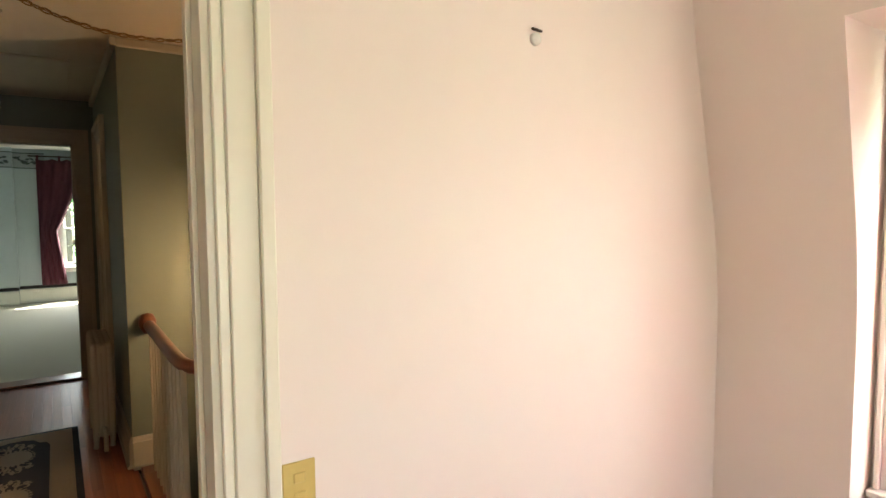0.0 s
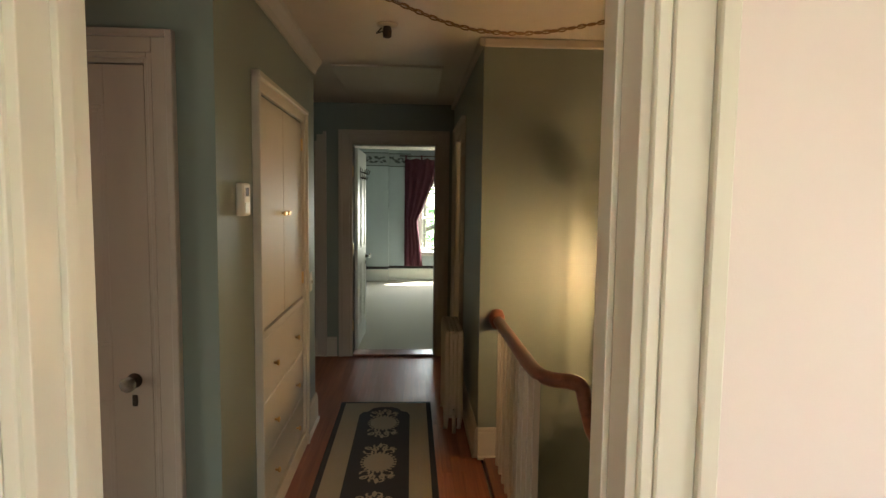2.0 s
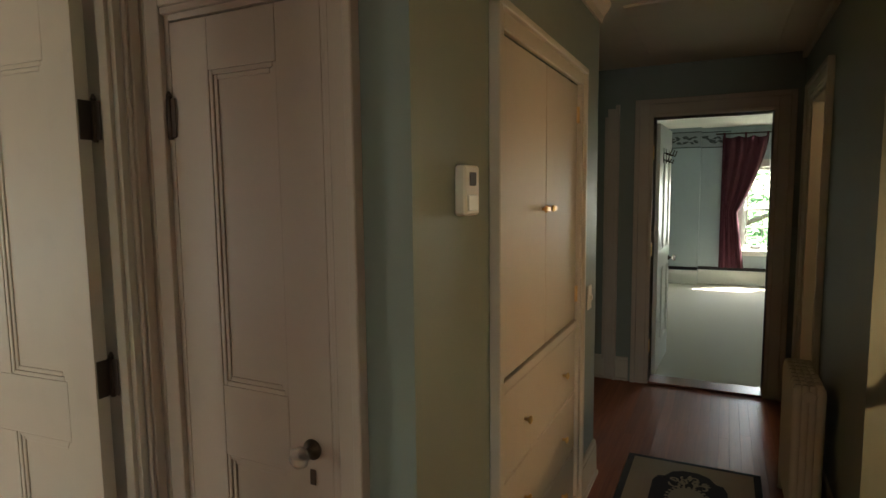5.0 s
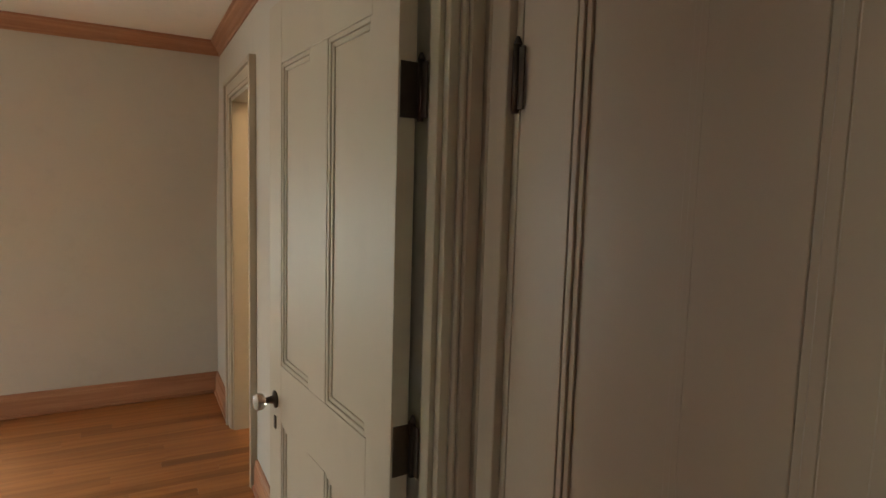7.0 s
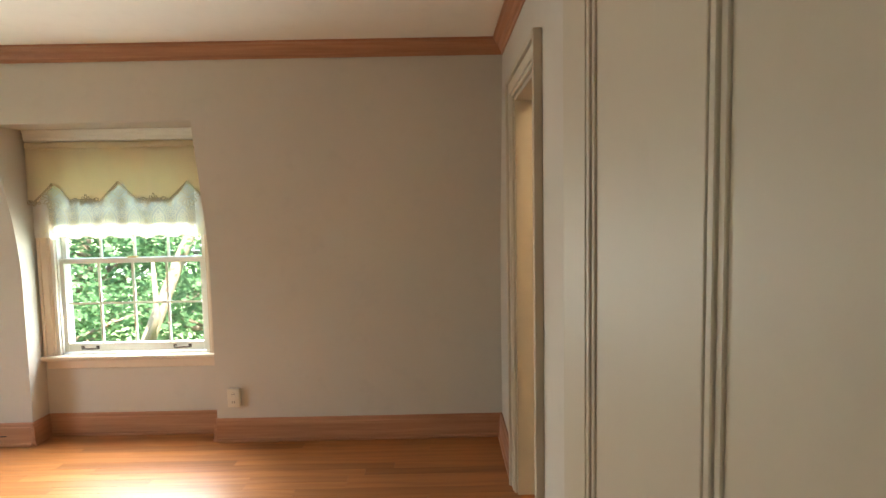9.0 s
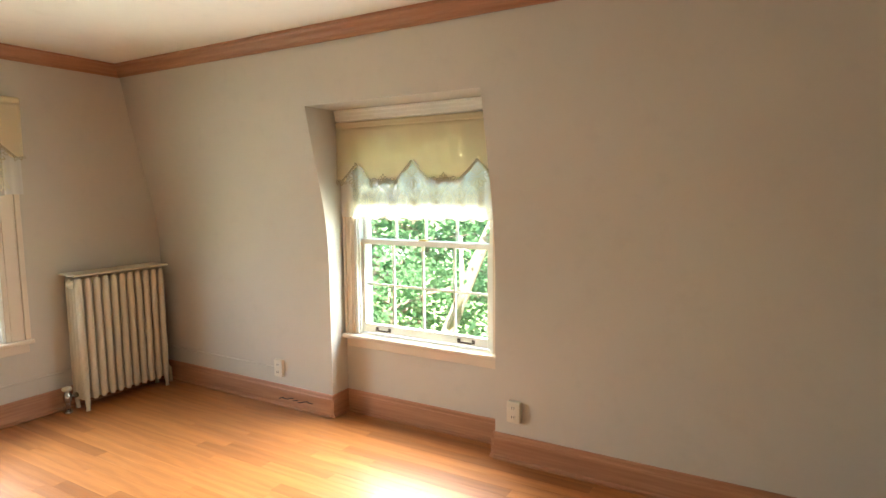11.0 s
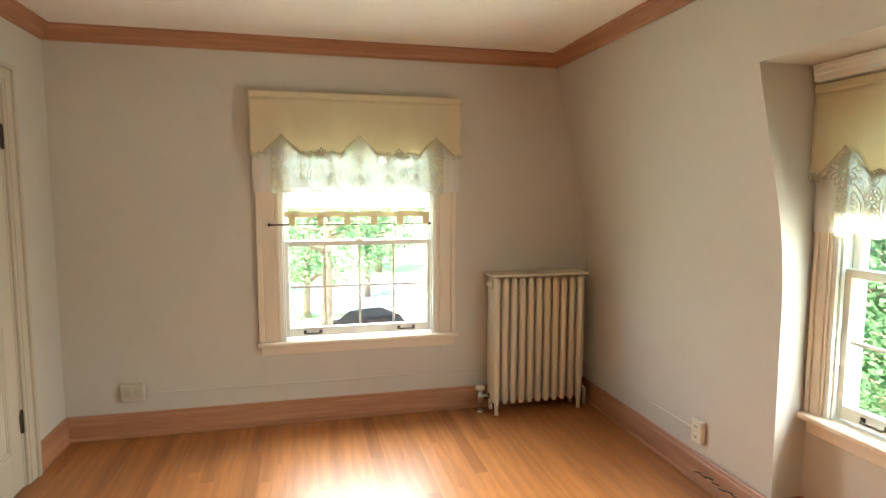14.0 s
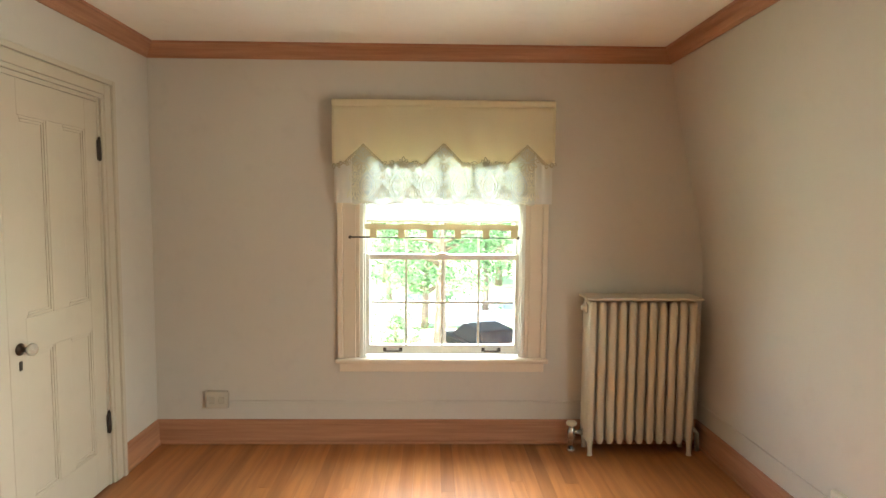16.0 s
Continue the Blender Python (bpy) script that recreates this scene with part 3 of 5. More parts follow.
casing("trim_bath", "y", HN, -1, -5.80, -5.08, 2.05, CREAM, 0.1, label="cream painted bathroom casing")
lining("jamb_bath", "y", HN - 0.002, HN + 0.122, -5.80, -5.08, 2.05, CREAM)
casing("trim_pink", "x", PX, 1, PD0, PD1, 2.05, OLDCREAM, 0.115, label="cream gloss doorway casing on the pink wall")
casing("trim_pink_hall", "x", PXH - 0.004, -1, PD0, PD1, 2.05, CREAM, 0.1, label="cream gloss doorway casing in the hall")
lining("jamb_pink", "x", PXH - 0.006, PX + 0.002, PD0 - 0.004, PD1 + 0.004, 2.055, OLDCREAM, -1.60)
struct(Mesh().box((HEND - 0.18, -0.63, 0.004), (HEND + 0.02, 0.155, 0.02)).ob("threshold", RAILWOOD, bevel=0.006), "dark wooden threshold")
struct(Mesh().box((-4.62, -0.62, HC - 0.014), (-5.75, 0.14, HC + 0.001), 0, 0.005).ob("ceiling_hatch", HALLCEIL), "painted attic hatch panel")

# ---- doors ----


def knob(parent, at, side, glassy=True, key=True):
    """A knob on a rosette; side: which way along y it stands out from the leaf."""
    m = Mesh().lathe([(0.0, 0), (0.026, 0), (0.026, 0.004), (0.012, 0.008), (0.009, 0.03), (0.012, 0.032)] if side > 0 else
                     [(0.0, 0), (0.026, 0), (0.026, -0.004), (0.012, -0.008), (0.009, -0.03), (0.012, -0.032)], at, "y", 16)
    k = m.ob("knob", DARKMETAL, parent)
    s = side
    Mesh().lathe([(0.006, s * 0.03), (0.019, s * 0.034), (0.027, s * 0.045), (0.027, s * 0.055), (0.02, s * 0.064), (0.0, s * 0.066)], at, "y", 8).ob("grip", CRYSTAL if glassy else DARKMETAL, k)
    if key:
        Mesh().box((at[0] - 0.009, at[1], at[2] - 0.09), (at[0] + 0.009, at[1] + s * 0.004, at[2] - 0.05), 0, 0.002).ob("keyhole_plate", DARKMETAL, parent)


def door(name, m, w, h, mat, label, hinge_left=True, columns=2, mid=(0.86, 1.01), bottom=0.22, toprail=0.15, stile=0.105, knob_sides=(1, -1), hinges=True, hs=-1):
    """A panelled leaf in the x-z plane; its hinge edge at x = 0, thickness along y. Panels recessed, with moulded edges."""
    e = empty(name, m, label, "door")
    t = 0.019
    b = Mesh()
    xs = [stile + i * (w - stile) / columns for i in range(columns + 1)]
    rails = [(0.008, bottom), mid, (h - toprail, h)]
    b.box((0, -t, 0.008), (stile, t, h)).box((w - stile, -t, 0.008), (w, t, h))
    for z0, z1 in rails:
        b.box((stile, -t, z0), (w - stile, t, z1))
    for x in xs[1:-1]:
        for z0, z1 in ((bottom, mid[0]), (mid[1], h - toprail)):
            b.box((x - stile, -t, z0), (x, t, z1))
    b.ob("leaf_frame", mat, e, bevel=0.002)
    for i in range(columns):
        x0, x1 = xs[i], xs[i + 1] - stile
        for z0, z1 in ((bottom, mid[0]), (mid[1], h - toprail)):
            p = Mesh().box((x0, -t + 0.010, z0), (x1, t - 0.010, z1))
            for sd in (-1, 1):
                for ins, dep in ((0, 0.002), (0.012, 0.006)):
                    y0, y1 = sorted((sd * (t - 0.012), sd * (t - dep)))
                    g = 0.012
                    a0, a1, c0, c1 = x0 + ins, x1 - ins, z0 + ins, z1 - ins
                    for lo, hi in (((a0, c0), (a0 + g, c1)), ((a1 - g, c0), (a1, c1)), ((a0 + g, c0), (a1 - g, c0 + g)), ((a0 + g, c1 - g), (a1 - g, c1))):
                        p.box((lo[0], y0, lo[1]), (hi[0], y1, hi[1]), 0, 0.0015)
            p.ob("panel", mat, e)
    for s in knob_sides:
        knob(e, (w - 0.06, s * t, 0.89), s)
    if hinges:
        for z in (h - 0.24, 0.34) if h < 2.02 else (1.70, 1.02 if name == "room_door" else 0.34):
            hy = hs * (t + 0.006)
            hm = Mesh().tube([(-0.006, hy, z - 0.055), (-0.006, hy, z + 0.055)], 0.0065, 8)
            hm.tube([(-0.006, hy, z + 0.055), (-0.006, hy, z + 0.068)], [0.008, 0.003], 8)
            hm.box((-0.003, hs * (t + 0.002), z - 0.05), (-0.0005, -hs * (t - 0.004), z + 0.05))
            hm.box((-0.03, hs * (t + 0.007), z - 0.05), (0.014, hs * (t + 0.0035), z + 0.05), 0, 0.001)
            hm.ob("hinge", DARKMETAL, e)
    return e


# closet door of the bedroom: closed, hinges to the east
door("closet_door", pose(1.683, YN + 0.018, 0, 0, 0, 180), 0.676, 2.008, CREAM, "closed cream four-panel closet door with a glass knob", knob_sides=(1,), hs=1)
# the open room door, folded back along the west wall
door("room_door", pose(-2.497, -1.605, 0, 0, 0, -85.2), 0.785, 2.025, CREAM, "open cream four-panel bedroom door with a glass knob", stile=0.11, mid=(0.835, 1.005), toprail=0.17)
# closet door in the hall nook, hinges to the south
door("nook_closet_door", pose(NOOKW - 0.018, -1.424, 0.0, 0, 0, 90), 0.478, 1.945, TAN, "closed beige closet door with a glass knob", columns=1, stile=0.13, mid=(0.82, 1.01), toprail=0.13, knob_sides=(-1,))
door("recess_door", pose(-5.73, -1.10, 0, 0, 0, 0), 0.76, 2.0, TAN, "closed beige door in the hall recess", knob_sides=(1,), hinges=False)
door("bathroom_door", pose(XW - 0.13, -4.275, 0, 0, 0, 179), 0.636, 2.005, CREAM, "open cream bathroom door swung back into the bathroom", hinges=False)
far = door("far_bedroom_door", pose(HEND - 0.225, -0.62, 0, 0, 0, 178.5), 0.77, 2.02, WHITE, "open white bedroom door with dark metal hooks", knob_sides=(1, -1), hinges=False)
for i, x in enumerate((0.2, 0.38, 0.56)):
    Mesh().box((x - 0.012, -0.023, 1.72), (x + 0.012, -0.019, 1.84)).tube([(x, -0.021, 1.8), (x, -0.07, 1.79), (x, -0.085, 1.83)], 0.006, 6).tube([(x, -0.021, 1.75), (x, -0.05, 1.73), (x, -0.06, 1.76)], 0.006, 6).ob("coat_hook", DARKMETAL, far)
for z in (0.3, 1.05, 1.78):
    struct(Mesh().box((HEND - 0.02, -0.634, z - 0.05), (HEND + 0.004, -0.622, z + 0.05)).ob("hinge_plate", BRASS), "brass hinge on the end doorway")

# ---- windows ----


def sash_window(name, m, label, casing_w, mat=WHITE, trim=None):
    """A double-hung sash window, eight over eight panes. Local x across, y out of the room, z up from the stool; 1.02 wide."""
    e = tagged(new(name), label, kind="structure")
    e.matrix_basis = m
    w, sill, top, meet = 1.02, 0.0, 1.27, 0.625
    fr = Mesh()
    for s in (-1, 1):
        fr.box((s * w / 2, -0.004, sill), (s * (w / 2 - 0.022), 0.16, top + 0.02))
        fr.box((s * (w / 2 - 0.022), 0.012, sill), (s * (w / 2 - 0.032), 0.03, top))
    fr.box((-w / 2 + 0.022, -0.004, top - 0.0), (w / 2 - 0.022, 0.16, top + 0.02))
    fr.box((-w / 2, 0.10, -0.02), (w / 2, 0.22, 0.012))
    fr.ob("frame", mat, e, bevel=0.002)
    cs = Mesh()
    for s in (-1, 1):
        for f0, f1, d in ((0, 0.18, 0.014), (0.18, 0.76, 0.019), (0.76, 1, 0.03)):
            cs.box((s * (w / 2 + casing_w * f0), -d, 0.0), (s * (w / 2 + casing_w * f1), 0, top + casing_w), 0, 0.003)
    cs.box((-w / 2, -0.019, top + 0.005), (w / 2, 0, top + casing_w), 0, 0.003)
    trim = trim or mat
    cs.ob("casing", trim, e)
    sx = w / 2 + casing_w + 0.012
    Mesh().box((-sx, -0.055, -0.028), (sx, 0.05, 0.0), 0, 0.006).ob("stool", trim, e)
    Mesh().box((-sx + 0.022, -0.02, -0.088), (sx - 0.022, 0, -0.028), 0, 0.003).ob("apron", trim, e)

    def sash(nm, z0, z1, y, low):
        hw = w / 2 - 0.024
        s = Mesh()
        rb, rt = (0.058, 0.034) if low else (0.034, 0.045)
        s.box((-hw, y, z0), (-hw + 0.032, y + 0.034, z1)).box((hw - 0.032, y, z0), (hw, y + 0.034, z1))
        s.box((-hw + 0.032, y, z0), (hw - 0.032, y + 0.034, z0 + rb)).box((-hw + 0.032, y, z1 - rt), (hw - 0.032, y + 0.034, z1))
        so = s.ob(nm, mat, e, bevel=0.002)
        gx0, gx1, gz0, gz1 = -hw + 0.032, hw - 0.032, z0 + rb, z1 - rt
        mu = Mesh()
        zc = (gz0 + gz1) / 2
        for i in (1, 2, 3):
            x = gx0 + (gx1 - gx0) * i / 4
            mu.prism([(x - 0.007, y + 0.006), (x + 0.007, y + 0.006), (x + 0.004, y + 0.026), (x - 0.004, y + 0.026)], 2, gz0, gz1)
        for i in range(4):
            x0, x1 = gx0 + (gx1 - gx0) * i / 4 + 0.0075, gx0 + (gx1 - gx0) * (i + 1) / 4 - 0.0075
            mu.prism([(y + 0.006, zc - 0.007), (y + 0.006, zc + 0.007), (y + 0.026, zc + 0.004), (y + 0.026, zc - 0.004)], 0, x0, x1)
        mu.ob("glazing_bar", mat, so)
        for i in range(4):
            for j in range(2):
                x0, x1 = gx0 + (gx1 - gx0) * i / 4, gx0 + (gx1 - gx0) * (i + 1) / 4
                c0, c1 = (gz0, zc) if j == 0 else (zc, gz1)
                p = Mesh().box((x0 + 0.003, y + 0.017, c0 + 0.003), (x1 - 0.003, y + 0.020, c1 - 0.003)).ob("pane", GLASS, so)
                p.visible_shadow = False
        return so
    lo = sash("lower_sash", 0.012, meet + 0.017, 0.034, True)
    sash("upper_sash", meet - 0.017, top, 0.072, False)
    for x in (-0.31, 0.31):
        lift = Mesh().tube([(x - 0.05, 0.034, 0.04), (x - 0.045, 0.012, 0.036), (x + 0.045, 0.012, 0.036), (x + 0.05, 0.034, 0.04)], 0.0055, 8)
        lift.box((x - 0.06, 0.030, 0.028), (x - 0.04, 0.0345, 0.052)).box((x + 0.04, 0.030, 0.028), (x + 0.06, 0.0345, 0.052))
        lift.ob("sash_lift", DARKMETAL, lo)
    Mesh().box((-0.03, 0.036, meet + 0.017), (0.03, 0.07, meet + 0.027), 0, 0.003).ob("sash_lock", BRASS, lo)
    return e


EWC, SWC = -3.424, (DX0 + DX1) / 2
sash_window("window_1", pose(XE, EWC, 0.552, 0, 0, -90), "white double-hung sash window in the east wall", 0.135, trim=SILLPAINT)
sash_window("window_2", pose(SWC, W, 0.552, 0, 0, 180), "white double-hung sash window in the dormer", 0.074, trim=SILLPAINT)
sash_window("window_3", pose(-0.43, PN + 0.16, 0.552, 0, 0, 0), "white sash window in the pink room dormer", 0.074)
sash_window("window_4", pose(FX, 0.61, 0.552, 0, 0, 90), "white sash window of the far bedroom", 0.12)
sash_window("window_5", pose(2.25, 0.7, 0.552, 0, 0, -90), "white sash window in the pink room", 0.12)

# ---- lace valances ----


def ring(m, cx, cz, rx, rz, y, wdt=0.005, seg=14, mi=0, a0=0.0, a1=2 * math.pi):
    """A flat thread ring or arc in the x-z plane."""
    v, f = [], []
    wdt *= 1.3
    for k in range(seg + 1):
        a = a0 + (a1 - a0) * k / seg
        for r in (-wdt / 2, wdt / 2):
            v.append((cx + (rx + r) * math.cos(a), y + 0.0006 * math.sin(7 * a), cz + (rz + r) * math.sin(a)))
    for k in range(seg):
        f.append((2 * k, 2 * k + 1, 2 * k + 3, 2 * k + 2))
    m.add(v, f, mi)


def valance(name, m, w, label, side):
    """Cream linen valance with cutwork peaks over a scalloped lace under-layer. Local x across, y out of the room, z = 0 at the top."""
    e = empty(name, m, label, "valance")
    n = 72
    peaks = ((-0.36 * w, 0.105), (0.0, 0.115), (0.375 * w, 0.105))

    def edge(x):
        z = -0.375
        for c, hgt in peaks:
            z += max(0.0, hgt * (1 - abs(x - c) / 0.105)) ** 1.0
        return z + 0.008 * math.sin(x * 61)

    def fold(x, z):
        return -0.010 + 0.006 * math.sin(x * 13 + 0.6) * min(1, -z * 5) + 0.003 * math.sin(x * 37 + z * 9)
    v, f = [], []
    rows = 9
    for i in range(n + 1):
        x = -w / 2 + w * i / n
        for j in range(rows + 1):
            z = -0.028 + (edge(x) + 0.028) * j / rows
            v.append((x, fold(x, z), z))
    for i in range(n):
        for j in range(rows):
            a = i * (rows + 1) + j
            f.append((a, a + 1, a + rows + 2, a + rows + 1))
    cl = Mesh().add(v, f, 0, True)
    # returns to the wall
    for s in (-1, 1):
        cl.add([(s * w / 2, fold(s * w / 2, 0), -0.028), (s * w / 2, side, -0.028), (s * w / 2, side, -0.37), (s * w / 2, fold(s * w / 2, -0.37), -0.37)], [(0, 1, 2, 3)])
    o = cl.ob("linen", LINEN, e)
    sl = o.modifiers.new("thick", "SOLIDIFY")
    sl.thickness = 0.0015
    Mesh().box((-w / 2 - 0.002, -0.02, -0.04), (w / 2 + 0.002, side, 0.0), 0, 0.008).ob("heading", LINEN, e)
    th = Mesh()
    y = -0.024

    def leaf(m, x, z, ang, ln, wd, yy, t=0.0032):
        """An open leaf worked in thread: two bowed lines that meet in points."""
        t *= 1.3
        c, q = math.cos(ang), math.sin(ang)
        for sd in (-1, 1):
            v = []
            for i in range(9):
                u = i / 8
                for o in (-t / 2, t / 2):
                    w2 = sd * wd * math.sin(math.pi * u) + o
                    v.append((x + c * ln * u - q * w2, yy + 0.0005 * sd, z + q * ln * u + c * w2))
            m.add(v, [(2 * i, 2 * i + 1, 2 * i + 3, 2 * i + 2) for i in range(8)])

    def spiral(m, x, z, r, turn, yy, t=0.004):
        """A scroll of one and a half turns; turn: +1 or -1."""
        v = []
        for i in range(19):
            a = math.pi * (0.5 + turn * 2.6 * i / 18)
            rr_ = r * (1 - 0.72 * i / 18)
            for o in (-t / 2, t / 2):
                v.append((x + (rr_ + o) * math.cos(a), yy, z + (rr_ + o) * math.sin(a)))
        m.add(v, [(2 * i, 2 * i + 1, 2 * i + 3, 2 * i + 2) for i in range(18)])

    for c, hgt in peaks:
        # a stepped border, a pair of scrolls, a row of leaves and a flower hanging below
        for q in (-1, 1):
            for k in range(8):
                leaf(th, c + q * (0.118 - k * 0.0148), -0.378 + hgt * k / 7.6, math.pi / 2 + q * 0.9, 0.022, 0.005, y, 0.005)
            spiral(th, c + q * 0.026, -0.314, 0.024, q, y)
            spiral(th, c + q * 0.062, -0.350, 0.018, -q, y)
            leaf(th, c, -0.355, math.pi / 2 - q * 1.25, 0.07, 0.012, y)
            leaf(th, c + q * 0.004, -0.35, math.pi / 2 - q * 0.62, 0.045, 0.010, y)
            leaf(th, c + q * 0.008, -0.372, -math.pi / 2 + q * 0.55, 0.052, 0.012, y, 0.0045)
            leaf(th, c + q * 0.014, -0.368, -math.pi / 2 + q * 1.1, 0.05, 0.011, y, 0.0045)
        leaf(th, c, -0.37, -math.pi / 2, 0.066, 0.013, y, 0.0045)
        leaf(th, c, -0.352, math.pi / 2, 0.05, 0.009, y)
        ring(th, c, -0.272, 0.008, 0.010, y, 0.004, 10)
    mids = [(peaks[0][0] + peaks[1][0]) / 2, (peaks[1][0] + peaks[2][0]) / 2]
    for c in mids:
        # small sprig between two peaks
        for k in range(5):
            leaf(th, c, -0.385, math.pi * (0.12 + 0.19 * k), 0.052 if k == 2 else 0.042, 0.010, y, 0.0045)
        for q in (-1, 1):
            spiral(th, c + q * 0.03, -0.392, 0.016, q, y)
            leaf(th, c + q * 0.045, -0.375, math.pi * (0.5 - q * 0.42), 0.04, 0.010, y, 0.0045)
    x = -w / 2 + 0.012
    i = 0
    while x < w / 2 - 0.008:
        if all(abs(x - c) > 0.1 for c, _ in peaks):
            z = edge(x)
            leaf(th, x, z + 0.006, -math.pi / 2 + 0.5 * math.sin(i * 2.4), 0.034, 0.008, y, 0.0045)
            leaf(th, x + 0.008, z - 0.004, 0.4 * math.sin(i * 1.7), 0.024, 0.007, y, 0.004)
        x += 0.0235
        i += 1
    th.ob("cutwork", THREAD, e)
    # under-layer: net with scalloped hem, pointed medallions, flowers and fans
    hw = w / 2 - 0.115
    k = 12
    step = 2 * hw / 6

    def hem_at(x):
        return -0.598 - 0.020 * abs(math.cos(math.pi * (x + hw) / step)) - 0.007 * abs(math.sin(3 * math.pi * (x + hw) / step))
    v, f = [], []
    cells = 120
    for i in range(cells + 1):
        x = -hw + 2 * hw * i / cells
        for j in range(5):
            z = -0.26 + (hem_at(x) + 0.26) * j / 4
            v.append((x, 0.006 + 0.004 * math.sin(x * 40), z))
    for i in range(cells):
        for j in range(4):
            a = i * 5 + j
            f.append((a, a + 1, a + 6, a + 5))
    Mesh().add(v, f, 0, True).ob("lace_net", NET, e)
    lc = Mesh()
    yy = -0.002
    for i in range(6):
        cx = -hw + step * (i + 0.5)
        leaf(lc, cx, -0.575, math.pi / 2, 0.135, 0.036, yy, 0.005)
        leaf(lc, cx, -0.590, math.pi / 2, 0.180, 0.052, yy, 0.004)
        for z, q in ((-0.535, 0.024), (-0.515, 0.028), (-0.495, 0.026), (-0.478, 0.02)):
            for sd in (-1, 1):
                leaf(lc, cx, z, math.pi / 2 - sd * 0.9, q, 0.005, yy, 0.003)
        for q in range(9):
            a = math.pi * (1.0 + q / 8)
            ring(lc, cx + 0.060 * math.cos(a), -0.535 + 0.072 * math.sin(a), 0.009, 0.010, yy, 0.0035, 8)
        for sd in (-1, 1):
            for q in range(4):
                leaf(lc, cx + sd * (0.052 - 0.012 * q), -0.50 + 0.03 * q, math.pi / 2 - sd * 0.5, 0.026, 0.007, yy, 0.003)
    for i in range(7):
        cx = max(-hw + 0.02, min(hw - 0.02, -hw + step * i))
        for q in range(6):
            a = q * math.pi / 3
            leaf(lc, cx, -0.455, a, 0.027, 0.008, yy, 0.0034)
        ring(lc, cx, -0.455, 0.034, 0.034, yy, 0.003, 14)
        for q in (-1, 0, 1):
            leaf(lc, cx, -0.42, math.pi / 2 + q * 0.6, 0.045, 0.010, yy, 0.0034)
        for q in range(5):
            a = -math.pi / 2 + (q - 2) * 0.27
            leaf(lc, cx, -0.498, a, 0.092, 0.009, yy, 0.0034)
        for q in (-1, 1):
            leaf(lc, cx, -0.49, -math.pi / 2 + q * 0.9, 0.03, 0.007, yy, 0.0034)
    n2 = 150
    v = []
    for i in range(n2 + 1):
        x = -hw + 2 * hw * i / n2
        v += [(x, yy, hem_at(x)), (x, yy, hem_at(x) + 0.0055)]
    lc.add(v, [(2 * i, 2 * i + 1, 2 * i + 3, 2 * i + 2) for i in range(n2)])
    lc.ob("lace_pattern", LACE, e)
    for s in (-1, 1):
        a, b = sorted((s * (w / 2 - 0.008), s * hw))
        v = [(a + (b - a) * i / 6, 0.012 + 0.004 * math.sin(i * 2.0), z) for z in (-0.3, -0.61) for i in range(7)]
        Mesh().add(v, [(i, i + 1, i + 8, i + 7) for i in range(6)], 0, True).ob("sheer_end", SHEER, e)
    return e


valance("lace_valance", pose(XE - 0.075, EWC, 2.12, 0, 0, -90), 1.325, "cream linen and lace valance over the east window", 0.07)
valance("lace_valance", pose(SWC, W + 0.05, 1.952, 0, 0, 180), 1.18, "cream linen and lace valance in the dormer", 0.045)
for m_, zz in ((pose(XE + 0.022, EWC, 1.395, 0, 0, -90), 0.43), (pose(SWC, W - 0.022, 1.37, 0, 0, 180), 0.45)):
    sh = empty("roller_shade", m_, "white roller shade half drawn behind the lace", "roller shade", "roller shades")
    Mesh().box((-0.47, 0, 0.012), (0.47, 0.0012, zz)).ob("sheet", SHADE, sh)
    Mesh().box((-0.472, -0.004, 0.0), (0.472, 0.006, 0.014), 0, 0.002).ob("hem_bar", WHITE, sh)
    Mesh().tube([(-0.48, 0.004, zz), (0.48, 0.004, zz)], 0.012, 10).ob("roller", WHITE, sh)
# stepped blind track under the dormer head
bl = Mesh().prism([(W + 0.004, 1.958), (W + 0.070, 1.958), (W + 0.078, 1.966), (W + 0.078, 1.984), (W + 0.083, 1.990), (W + 0.083, 2.008), (W + 0.088, 2.013), (W + 0.088, 2.027), (W + 0.004, 2.027)], 0, DX0 + 0.012, DX1 - 0.012)
tagged(bl.ob("blind_track", WHITE), "white moulded blind track under the dormer head", "blind track")

# tab-topped strip on its rod
rod = empty("cafe_rod", pose(XE - 0.03, EWC, 1.303, 0, 0, -90), "cream tabbed cloth strip on a thin black rod", "curtain rod")
rm = Mesh().tube([(-0.565, 0, 0), (0.46, 0, 0)], 0.0045, 8)
for x in (-0.565, 0.46):
    rm.lathe([(0, -0.012), (0.009, -0.006), (0.011, 0), (0.009, 0.006), (0, 0.012)], (x, 0, 0), "x", 10)
rm.ob("rod", DARKMETAL, rod)
v = []
for i in range(49):
    x = -0.475 + 0.935 * i / 48
    y = -0.004 + 0.004 * math.sin(i * 0.9)
    v += [(x, y, 0.082 + 0.004 * math.sin(i * 0.5)), (x, y - 0.002, 0.066), (x, y, 0.050 - 0.005 * abs(math.sin(i * 0.39)))]
sm = Mesh().add(v, [(3 * i + j, 3 * i + j + 1, 3 * i + j + 4, 3 * i + j + 3) for i in range(48) for j in (0, 1)], 0, True)
for i in range(6):
    x = -0.425 + i * 0.172
    sm.add([(x + dx, yy, z) for z, yy in ((0.055, -0.006), (0.0, -0.009), (-0.007, 0.0), (0.0, 0.008), (0.055, 0.006)) for dx in (-0.02, 0.02)],
           [(2 * k, 2 * k + 1, 2 * k + 3, 2 * k + 2) for k in range(4)])
so = sm.ob("cloth", STRIP, rod)

# ---- bedroom things ----


